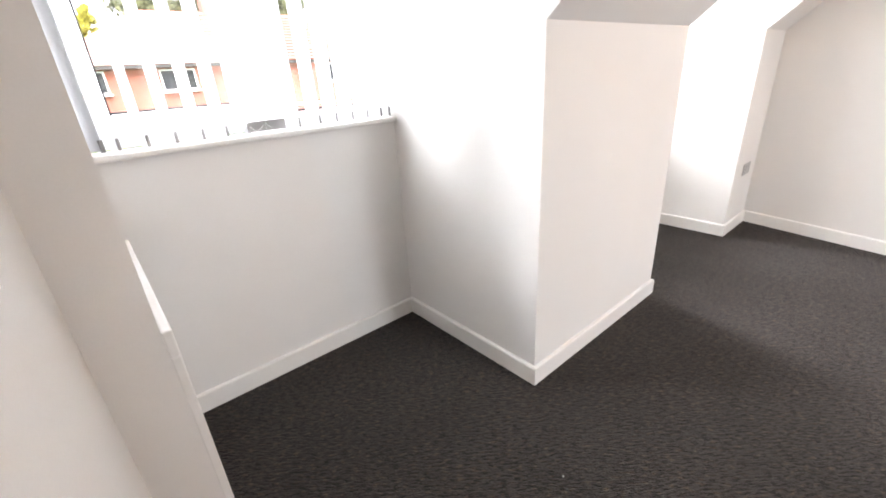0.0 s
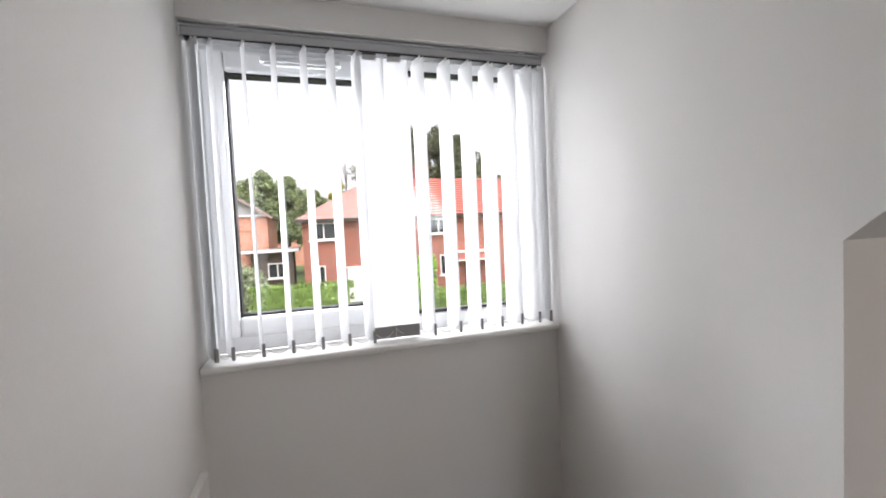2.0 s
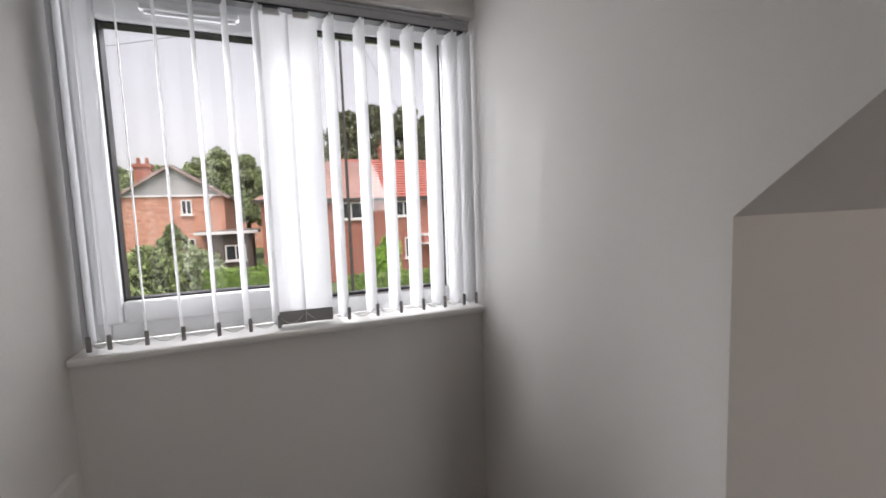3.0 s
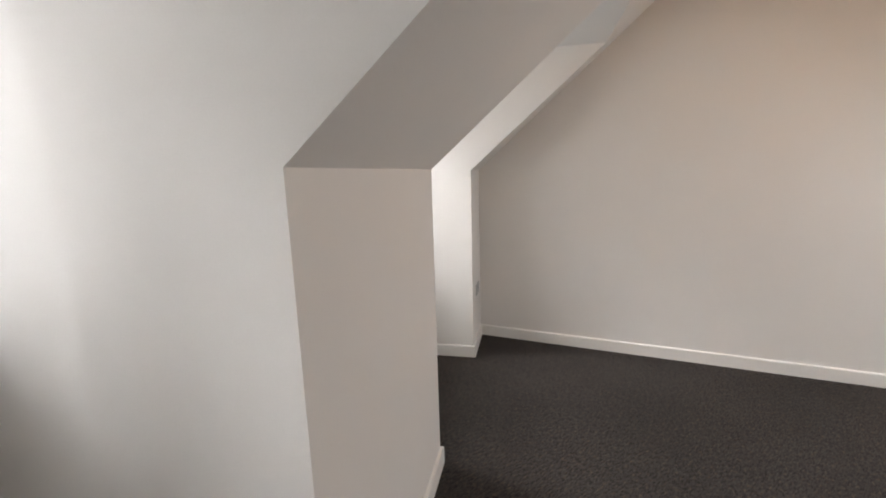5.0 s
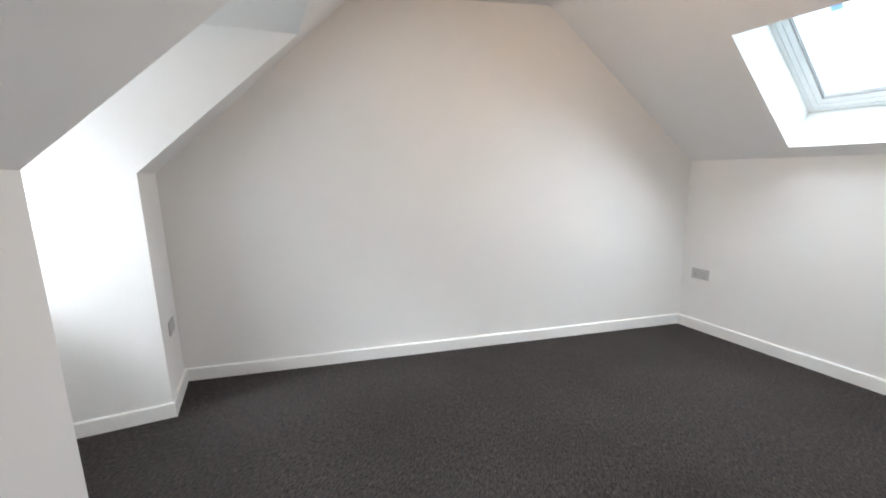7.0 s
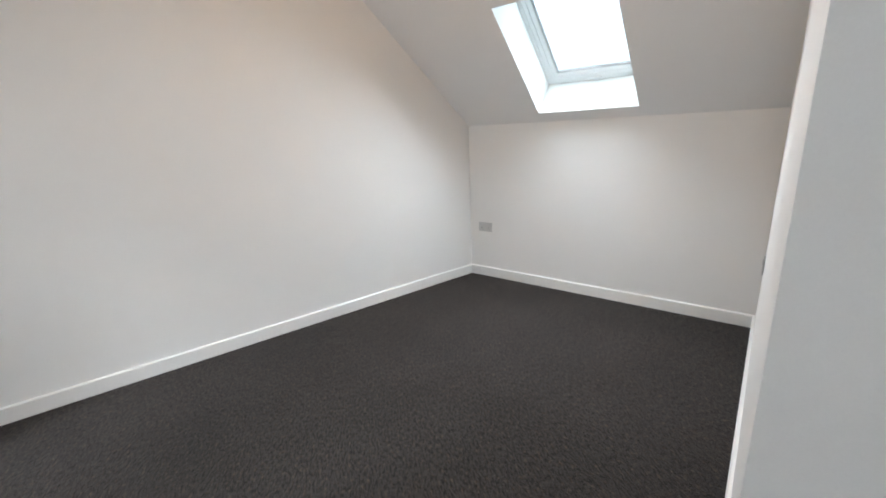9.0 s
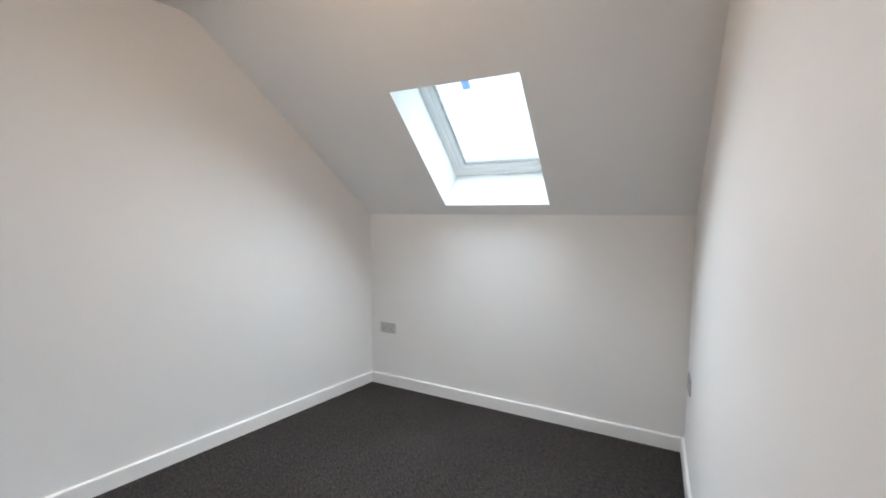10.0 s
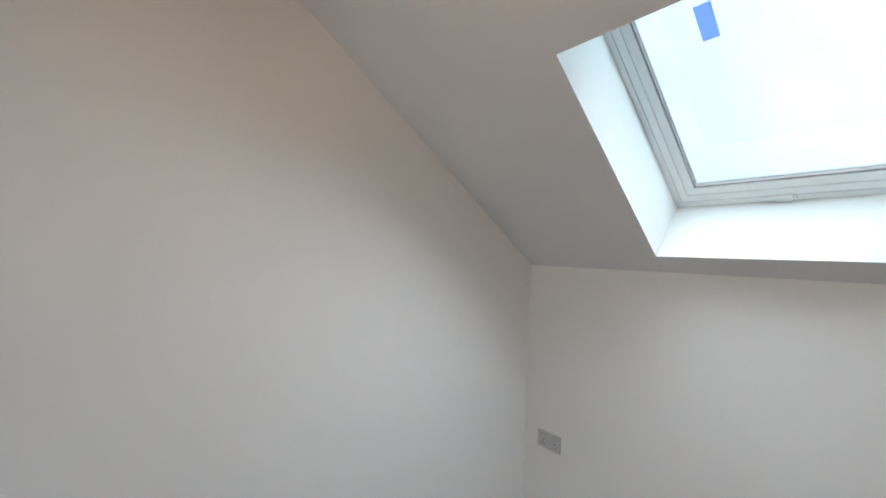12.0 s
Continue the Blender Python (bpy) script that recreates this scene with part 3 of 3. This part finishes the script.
# ---- access hatch in the first dormer's cheek ----
def hatch():
    y = D1[0]
    e = empty("access_hatch", pose(-0.42, y, 0), "white painted eaves access hatch with flat architrave", "hatch")
    inv = e.matrix_world.inverted()

    def put(name, bm, label="", parent=None):
        bmesh.ops.transform(bm, matrix=inv, verts=bm.verts)
        return part(name, bm, GLOSS, parent or e, label)

    x0, x1, z1, w = -0.80, -0.05, 0.82, 0.065
    put("architrave", box((x0, y, 0.099), (x0 + w, y + 0.02, z1 - w), 0.004))
    put("architrave", box((x1 - w, y, 0.001), (x1, y + 0.02, z1 - w), 0.004))
    put("architrave", box((x0, y, z1 - w), (x1, y + 0.02, z1), 0.004))
    put("plinth_block", box((x0 - 0.004, y, 0.001), (x0 + w + 0.004, y + 0.034, 0.098), 0.004), "square block at the foot of the architrave")
    put("bottom_rail", box((x0 + w + 0.005, y + 0.001, 0.100), (x1 - w - 0.001, y + 0.015, 0.165), 0.003))
    put("toe_board", box((x0 + w + 0.005, y + 0.0005, 0.001), (x1 - w - 0.001, y + 0.004, 0.097), 0.001), "recessed board at the floor")
    put("door_panel", box((x0 + w + 0.003, y + 0.001, 0.168), (x1 - w - 0.003, y + 0.011, z1 - w - 0.003), 0.002))


hatch()
# ---- outdoors ----
GZ = -2.6
bm = bmesh.new()
bmesh.ops.create_grid(bm, x_segments=2, y_segments=2, size=1500, matrix=pose(0, 0, GZ))
structure(link("ground", bm, GRASS), "mown grass reaching away to the distance", "ground")


def leaf_cloud(bm, blobs, n, size, seed):
    """Many small bent leaf clumps spread through and over a set of ellipsoids."""
    r = random.Random(seed)
    for c, rad in blobs:
        for _ in range(n):
            v = Vector((r.gauss(0, 1), r.gauss(0, 1), r.gauss(0, 1))).normalized() * (r.random() ** 0.35)
            p = Vector(c) + Vector((v.x * rad[0], v.y * rad[1], v.z * rad[2]))
            s = size * r.uniform(0.5, 1.3)
            m = Matrix.Translation(p) @ Euler((r.uniform(0, 6), r.uniform(0, 6), r.uniform(0, 6))).to_matrix().to_4x4()
            q = [bm.verts.new(m @ Vector(k)) for k in ((-s, 0, 0), (0, -s * 0.55, s * 0.15), (s, 0, 0), (0, s * 0.55, s * 0.15))]
            bm.faces.new((q[0], q[1], q[2]))
            bm.faces.new((q[0], q[2], q[3]))


def tree(x, y, h, spread, material, label, seed, conifer=False, low=0.35):
    r = random.Random(seed)
    e = empty("tree", pose(x, y, GZ), label, "tree")
    bm = bmesh.new()
    bmesh.ops.create_cone(bm, segments=8, radius1=0.03 * h, radius2=0.008 * h, depth=h * 0.8, cap_ends=True, matrix=pose(0, 0, h * 0.4))
    for i in range(7):
        a, z = r.uniform(0, 6.28), h * r.uniform(0.35, 0.65)
        m = pose(0, 0, z) @ Euler((radians(50), 0, a)).to_matrix().to_4x4() @ pose(0, 0, spread * 0.4)
        bmesh.ops.create_cone(bm, segments=6, radius1=0.010 * h, radius2=0.003 * h, depth=spread * 0.8, cap_ends=True, matrix=m)
    part("trunk", bm, BARK, e)
    bm = bmesh.new()
    blobs = []
    for i in range(60):
        z = r.uniform(low, 0.97)
        k = (1 - (z - low) / (1 - low)) if conifer else math.sin(math.pi * min(1, 0.18 + 0.82 * (z - low) / (1 - low)))
        a, d = r.uniform(0, 6.28), spread * k * r.uniform(0.1, 0.95)
        rr = spread * r.uniform(0.22, 0.42) * (0.5 + 0.5 * k)
        blobs.append(((d * math.cos(a), d * math.sin(a), z * h), (rr, rr, rr * 0.8)))
    leaf_cloud(bm, blobs, 260, 0.03 * spread + 0.08, seed)
    part("crown", bm, material, e)
    return e


def shrub(name, x, y, blobs, material, label, n, size, seed):
    e = empty(name, pose(x, y, GZ), label, "shrub")
    bm = bmesh.new()
    r = random.Random(seed)
    for i in range(8):
        a = r.uniform(0, 6.28)
        bmesh.ops.create_cone(bm, segments=5, radius1=0.03, radius2=0.01, depth=1.2, cap_ends=True, matrix=Euler((radians(r.uniform(5, 35)), 0, a)).to_matrix().to_4x4() @ pose(0, 0, 0.6))
    part("stems", bm, BARK, e)
    bm = bmesh.new()
    leaf_cloud(bm, blobs, n, size, seed)
    part("foliage", bm, material, e)
    return e


def hedge(x, y0, y1, w, h, seed):
    e = empty("hedge", pose(x, (y0 + y1) / 2, GZ), "clipped green garden hedge in front of the houses", "hedge")
    part("stems", box((-w * 0.3, -(y1 - y0) / 2 + 0.2, 0), (w * 0.3, (y1 - y0) / 2 - 0.2, h - 0.10)), HEDGE, e)
    bm = bmesh.new()
    r = random.Random(seed)
    L = y1 - y0
    for _ in range(int(2600 * L / 10)):
        p = Vector((r.uniform(-w / 2, w / 2), r.uniform(-L / 2, L / 2), r.uniform(0, h)))
        k = r.randrange(3)
        if k == 0:
            p.x = w / 2 + r.gauss(0, 0.04)
        elif k == 1:
            p.z = h + r.gauss(0, 0.05)
        s = 0.11 * r.uniform(0.5, 1.3)
        m = Matrix.Translation(p) @ Euler((r.uniform(0, 6), r.uniform(0, 6), r.uniform(0, 6))).to_matrix().to_4x4()
        q = [bm.verts.new(m @ Vector(c)) for c in ((-s, 0, 0), (0, -s * 0.6, s * 0.15), (s, 0, 0), (0, s * 0.6, s * 0.15))]
        bm.faces.new((q[0], q[1], q[2]))
        bm.faces.new((q[0], q[2], q[3]))
    part("foliage", bm, HEDGE, e)


def house_window(parent, x, y, z, w, h, lights=2):
    win = part("window", box((x - 0.02, y - w / 2, z - h / 2), (x + 0.02, y + w / 2, z + h / 2)), DARKGLASS, parent, "white-framed window with dark panes")
    bm = bmesh.new()
    frame_ring(bm, x + 0.0, x + 0.07, y - w / 2, y + w / 2, z - h / 2, z + h / 2, 0.075, 0)
    for i in range(1, lights):
        c = y - w / 2 + w * i / lights
        add_box(bm, (x, c - 0.035, z - h / 2 + 0.075), (x + 0.065, c + 0.035, z + h / 2 - 0.075))
    part("frame", bm, WHITEFAR, win)
    part("sill", box((x, y - w / 2 - 0.08, z - h / 2 - 0.09), (x + 0.14, y + w / 2 + 0.08, z - h / 2 - 0.005)), WHITEFAR, win)
    return win


def roof_courses(bm, a, b, c, d, n, lift=0.12):
    """Overlapping courses of tiles on the slope a-b (eaves) to d-c (ridge)."""
    a, b, c, d = map(Vector, (a, b, c, d))
    up = (b - a).cross(d - a).normalized()
    if up.z < 0:
        up = -up
    for i in range(n):
        t0, t1 = i / n, (i + 1.15) / n
        t1 = min(t1, 1.0)
        p = [a.lerp(d, t0) + up * lift, b.lerp(c, t0) + up * lift, b.lerp(c, t1) + up * 0.015, a.lerp(d, t1) + up * 0.015]
        v = [bm.verts.new(k) for k in p] + [bm.verts.new(k - up * 0.10) for k in p]
        for q in ((0, 1, 2, 3), (7, 6, 5, 4), (0, 4, 5, 1), (1, 5, 6, 2), (2, 6, 7, 3), (3, 7, 4, 0)):
            bm.faces.new([v[k] for k in q])


def house(name, xf, y0, y1, depth, eaves, ridge, brick, roofs, label, hip0, hip1, n=22, cut=None):
    """A brick house whose front faces +x. hip0, hip1: how far each ridge end stands in from its wall."""
    e = empty(name, pose(xf, (y0 + y1) / 2, GZ), label, "house")
    inv = e.matrix_world.inverted()

    def put(nm, bm, material, lab=""):
        bmesh.ops.transform(bm, matrix=inv, verts=bm.verts)
        return part(nm, bm, material, e, lab)

    xb, xm, o = xf - depth, xf - depth / 2, 0.35
    put("wall", box((xb, y0, GZ), (xf, y1, eaves)), brick)
    put("gutter", box((xf + 0.05, y0 - o, eaves - 0.14), (xf + o, y1 + o, eaves + 0.03)), FASCIA, "dark gutter along the eaves")
    put("gutter", box((xb, y0 - o, eaves - 0.14), (xf + 0.05, y0 - 0.05, eaves + 0.03)), WHITEFAR)
    E0, E1 = (xf + o, y0 - o, eaves), (xf + o, y1 + o, eaves)
    B0, B1 = (xb - o, y0 - o, eaves), (xb - o, y1 + o, eaves)
    R0, R1 = (xm, y0 + hip0, ridge), (xm, y1 - hip1, ridge)
    if cut is None:
        bm = bmesh.new()
        roof_courses(bm, E0, E1, R1, R0, n)
        roof_courses(bm, B1, B0, R0, R1, n)
        roof_courses(bm, B0, E0, R0, R0, n)
        roof_courses(bm, E1, B1, R1, R1, n)
        put("roof", bm, roofs[0])
    else:
        for k, (p, q, r0, r1) in enumerate(((y0 - o, cut, y0 + hip0, cut), (cut, y1 + o, cut, y1 - hip1))):
            bm = bmesh.new()
            m, lift = (n + 9, 0.045) if k == 0 else (n, 0.12)
            roof_courses(bm, (xf + o, p, eaves), (xf + o, q, eaves), (xm, r1, ridge), (xm, r0, ridge), m, lift)
            roof_courses(bm, (xb - o, q, eaves), (xb - o, p, eaves), (xm, r0, ridge), (xm, r1, ridge), m, lift)
            if k == 0:
                roof_courses(bm, B0, E0, R0, R0, m, lift)
            else:
                roof_courses(bm, E1, B1, R1, R1, m, lift)
            put("roof", bm, roofs[k], "faded pinkish roof tiles" if k == 0 else "bright red roof tiles in clear courses")
    bm = tube([R0, R1], 0.12)
    put("ridge_tiles", bm, roofs[-1])
    return e, inv


def chimney(e, inv, x, y, z0, z1):
    bm = bmesh.new()
    add_box(bm, (x - 0.35, y - 0.5, z0), (x + 0.35, y + 0.5, z1))
    add_box(bm, (x - 0.42, y - 0.57, z1 - 0.25), (x + 0.42, y + 0.57, z1 - 0.08))
    for k in (-0.25, 0.25):
        bmesh.ops.create_cone(bm, segments=10, radius1=0.13, radius2=0.11, depth=0.45, cap_ends=True, matrix=pose(x, y + k, z1 + 0.2))
    bmesh.ops.transform(bm, matrix=inv, verts=bm.verts)
    part("chimney", bm, BRICK_B, e, "red brick chimney stack with pots")


# semi-detached pair opposite
e, inv = house("house", -25.0, -1.35, 16.5, 7.0, 2.42, 5.12, BRICK_B, (TILE_PINK, TILE_RED), "red brick semi-detached house with two-toned tiled roof", 4.35, 3.5, 15, 5.8)
shift = inv.translation
for y, z, w, h in ((-0.15, 1.72, 1.65, 1.0), (-0.50, -0.85, 0.70, 1.1), (3.65, 1.7, 1.6, 1.0), (6.95, 1.75, 1.5, 0.95), (12.5, 1.7, 1.6, 1.05), (7.35, -0.75, 0.8, 1.3), (12.6, -1.0, 1.6, 1.2)):
    house_window(e, 0, y + shift.y, z + shift.z, w, h)
for y, material in ((1.55, WHITEFAR), (9.1, DARKGLASS)):
    d = part("door", box((0.0, y + shift.y - 0.45, 0.0), (0.06, y + shift.y + 0.45, 2.05)), material, e, "front door")
    part("frame", box((0.0, y + shift.y - 0.52, 2.05), (0.10, y + shift.y + 0.52, 2.14)), WHITEFAR, d)
bm = box((0.0, 8.0 + shift.y, 2.15), (0.8, 10.6 + shift.y, 2.58))
part("porch_canopy", bm, TILE_RED, e, "small red porch canopy")
part("porch_edge", box((0.0, 7.95 + shift.y, 2.58), (0.86, 10.65 + shift.y, 2.70)), WHITEFAR, e, "white porch edge")
part("porch_edge", box((0.0, 7.95 + shift.y, 2.06), (0.86, 10.65 + shift.y, 2.15)), WHITEFAR, e, "white porch edge")
part("drainpipe", tube([(0.08, 4.95 + shift.y, 0), (0.08, 4.95 + shift.y, 4.8)], 0.05), FASCIA, e, "dark rainwater pipe")
chimney(e, inv, -28.6, 6.9, 4.5, 6.15)

# gable-ended house farther along the road
GX, GY0, GY1, GE, GR = -31.0, -9.55, -3.75, 3.10, 5.0
GM = (GY0 + GY1) / 2
e = empty("house", pose(GX, GM, GZ), "weathered orange brick house with a grey boarded gable", "house")
inv = e.matrix_world.inverted()


def gable_part(nm, bm, material, lab=""):
    bmesh.ops.transform(bm, matrix=inv, verts=bm.verts)
    return part(nm, bm, material, e, lab)


gable_part("wall", box((GX - 8, GY0, GZ), (GX, GY1, GE)), BRICK_A)
bm = bmesh.new()
add_prism(bm, [(GY0, GE), (GY1, GE), (GM, GR - 0.12)], lambda y, z: (GX - 8, y, z), lambda y, z: (GX + 0.03, y, z))
gable_part("boarded_gable", bm, BOARD, "pale grey boarding in the gable")
for side in (-1, 1):
    y = GM + side * ((GY1 - GY0) / 2 + 0.35)
    z = GE - 0.22
    bm = bmesh.new()
    roof_courses(bm, (GX - 8.3, y, z), (GX + 0.35, y, z), (GX + 0.35, GM, GR), (GX - 8.3, GM, GR), 14)
    gable_part("roof", bm, TILE_GREY)
    bm = bmesh.new()
    add_prism(bm, [(y, z - 0.10), (y, z + 0.04), (GM, GR + 0.03), (GM, GR - 0.13)], lambda a, b: (GX + 0.30, a, b), lambda a, b: (GX + 0.38, a, b))
    gable_part("bargeboard", bm, BARGE, "weathered pinkish-brown bargeboard")
gable_part("fascia", box((GX, GY0 - 0.1, GE - 0.10), (GX + 0.10, GY1 + 0.1, GE + 0.02)), WHITEFAR, "pale fascia across the gable foot")
gable_part("drainpipe", tube([(GX + 0.1, GY1 - 0.9, GZ), (GX + 0.1, GY1 - 0.9, GE - 0.3), (GX + 0.1, GY1 - 0.6, GE)], 0.07), WHITEFAR, "white rainwater pipe")
chimney(e, inv, GX - 2.5, -8.7, 3.9, 5.35)
for y, z, w, h in ((-5.95, 2.30, 0.62, 0.95), (-6.0, 0.0, 0.8, 0.5)):
    house_window(e, 0, y - GM, z - GZ, w, h)

# low outbuilding and canopy between the houses; its dark wall colour includes the shade underneath
e = empty("outbuilding", pose(-29.0, -3.4, GZ), "low dark canopy with a flat felt roof, shade beneath put into its walls", "outbuilding")
part("wall", box((-4, -1.3, 0), (0, 1.3, 3.1)), CANOPY_DARK, e)
part("roof", box((-4.3, -1.9, 3.1), (0.4, 1.7, 3.32), 0.02), LEAD, e)
part("fascia", box((0.4, -1.9, 3.12), (0.46, 1.7, 3.30)), WHITEFAR, e)
house_window(e, 0, 0.3, 1.9, 1.2, 1.0)

# far houses up the slope behind
for x, y, z in ((-62, -2.2, 4.9), (-70, -19, 4.4)):
    e, inv = house("house", x, y - 4, y + 4, 7, z, z + 2.4, BRICK_A, (TILE_PINK,), "distant pale brick house among green trees", 2.5, 2.5, 12)
    shift = inv.translation
    for k in (-1.6, 1.6):
        house_window(e, 0, y + k + shift.y, z - 1.3 + shift.z, 1.4, 1.1)

hedge(-19.5, -3.6, 0.9, 1.0, 1.8, 3)
hedge(-19.0, 2.2, 12.0, 1.0, 1.15, 4)
shrub("shrub", -20.5, -5.4, [((0, 0, 1.2), (1.0, 1.0, 1.3)), ((0.2, -1.2, 1.3), (1.0, 1.0, 1.5)), ((-0.5, 0.7, 1.1), (0.8, 0.7, 1.1)), ((0.2, -0.4, 2.3), (0.7, 0.7, 0.8)), ((0, -2.4, 1.0), (0.9, 0.9, 1.2))], BUSH, "loose grey-green garden shrub behind the hedge", 700, 0.15, 11)
shrub("shrub", -20.8, -3.7, [((0, 0, 1.3), (0.75, 0.8, 1.2)), ((0, 0.6, 1.0), (0.7, 0.6, 0.9)), ((0.2, -0.3, 2.1), (0.55, 0.5, 0.7))], SHRUB_PALE, "pale feathery garden shrub beside the hedge", 700, 0.13, 12)
shrub("shrub", -24.0, -4.9, [((0, 0, 1.5), (0.9, 0.9, 1.5)), ((0.1, 0.9, 1.3), (0.8, 0.8, 1.2)), ((0, -1.2, 1.5), (0.9, 0.9, 1.2))], TREE, "dark green garden shrub beside the brick house", 600, 0.15, 14)
shrub("shrub", -20.0, 4.6, [((0, 0, 1.2), (0.7, 0.60, 1.2)), ((0, 0.1, 2.2), (0.55, 0.5, 0.85)), ((0, -0.35, 1.7), (0.5, 0.4, 0.8))], LAUREL, "bright green laurel bush in front of the houses", 800, 0.14, 13)
tree(-27.5, -6.2, 3.9, 0.8, TREE, "slim young garden tree against the brick wall", 27, low=0.3)

r = random.Random(5)
DARK_TREE = "tall dark tree behind the houses"
GREEN_TREE = "green tree behind the brick houses"
for x, y, h, s, m, lab in ((-45, 7.0, 15.0, 3.6, PINE, DARK_TREE), (-46, 10.5, 16.0, 3.8, PINE, DARK_TREE), (-45, 13.5, 16.0, 3.8, PINE, DARK_TREE), (-46, 16.3, 15.4, 3.2, PINE, DARK_TREE), (-45, 19.0, 13.0, 3.0, PINE, DARK_TREE),
                           (-48, -5.8, 11.4, 3.4, TREE, GREEN_TREE), (-50, -8.2, 10.0, 2.6, TREE, GREEN_TREE), (-47, -3.2, 10.4, 3.4, TREE, GREEN_TREE), (-50, -11.5, 9.6, 3.8, TREE, GREEN_TREE),
                           (-52, -15.5, 9.6, 4.0, TREE, GREEN_TREE), (-54, -20.0, 9.6, 3.4, TREE, GREEN_TREE), (-45, -8.0, 8.8, 3.0, TREE, GREEN_TREE), (-42, 2.0, 10.0, 1.2, YELLOW, "slim yellow-green tree behind the houses"),
                           (-44, -0.6, 9.0, 2.4, TREE, GREEN_TREE)):
    tree(x, y, h, s, m, lab, r.randrange(1000), m is PINE and s < 3)


def bare_poplar(x, y, h, seed):
    """A slim leafless tree: a tapered trunk with many steep thin branches."""
    r = random.Random(seed)
    e = empty("tree", pose(x, y, GZ), "slim bare poplar with steep thin branches", "tree")
    bm = bmesh.new()
    bmesh.ops.create_cone(bm, segments=7, radius1=0.16, radius2=0.02, depth=h, cap_ends=True, matrix=pose(0, 0, h / 2))
    part("trunk", bm, BARK, e)
    bm = bmesh.new()
    for i in range(46):
        z, k = h * r.uniform(0.25, 0.92), r.uniform(1.0, 2.4)
        m = pose(0, 0, z) @ Euler((radians(r.uniform(8, 24)), 0, r.uniform(0, 6.28))).to_matrix().to_4x4() @ pose(0, 0, k / 2)
        bmesh.ops.create_cone(bm, segments=5, radius1=0.035, radius2=0.008, depth=k, cap_ends=True, matrix=m)
    part("branches", bm, BARK, e)


bare_poplar(-44.5, -0.9, 12.2, 41)
bare_poplar(-44.0, 2.9, 11.6, 42)


def telegraph_pole(x, y, top):
    """A tarred timber pole with steel steps, insulators and service wires."""
    e = empty("telegraph_pole", pose(x, y, GZ), "dark tarred timber telegraph pole with service wires", "telegraph pole")
    h = top - GZ
    bm = bmesh.new()
    bmesh.ops.create_cone(bm, segments=14, radius1=0.075, radius2=0.05, depth=h, cap_ends=True, matrix=pose(0, 0, h / 2))
    part("pole", bm, FASCIA, e)
    for i in range(7):
        side = 1 if i % 2 else -1
        part("step", tube([(0, side * 0.04, h - 7.0 + 0.75 * i), (0, side * 0.30, h - 7.0 + 0.75 * i), (0, side * 0.30, h - 6.94 + 0.75 * i)], 0.012), STEEL, e, "steel climbing step")
    for k, (ex, ey, ez) in enumerate(((-13.0, -22.0, h - 0.3), (17.2, -9.0, h - 3.6), (-7.0, 5.5, h - 3.6))):
        a, b = Vector((0, -0.35 + 0.35 * k, h - 0.40)), Vector((ex, ey, ez))
        pts = [a.lerp(b, i / 12) + Vector((0, 0, -0.5 * (1 - (i / 6 - 1) ** 2))) for i in range(13)]
        part("wire", tube(pts, 0.011), FASCIA, e, "thin black service wire")


telegraph_pole(-18.0, 2.36, 10.4)
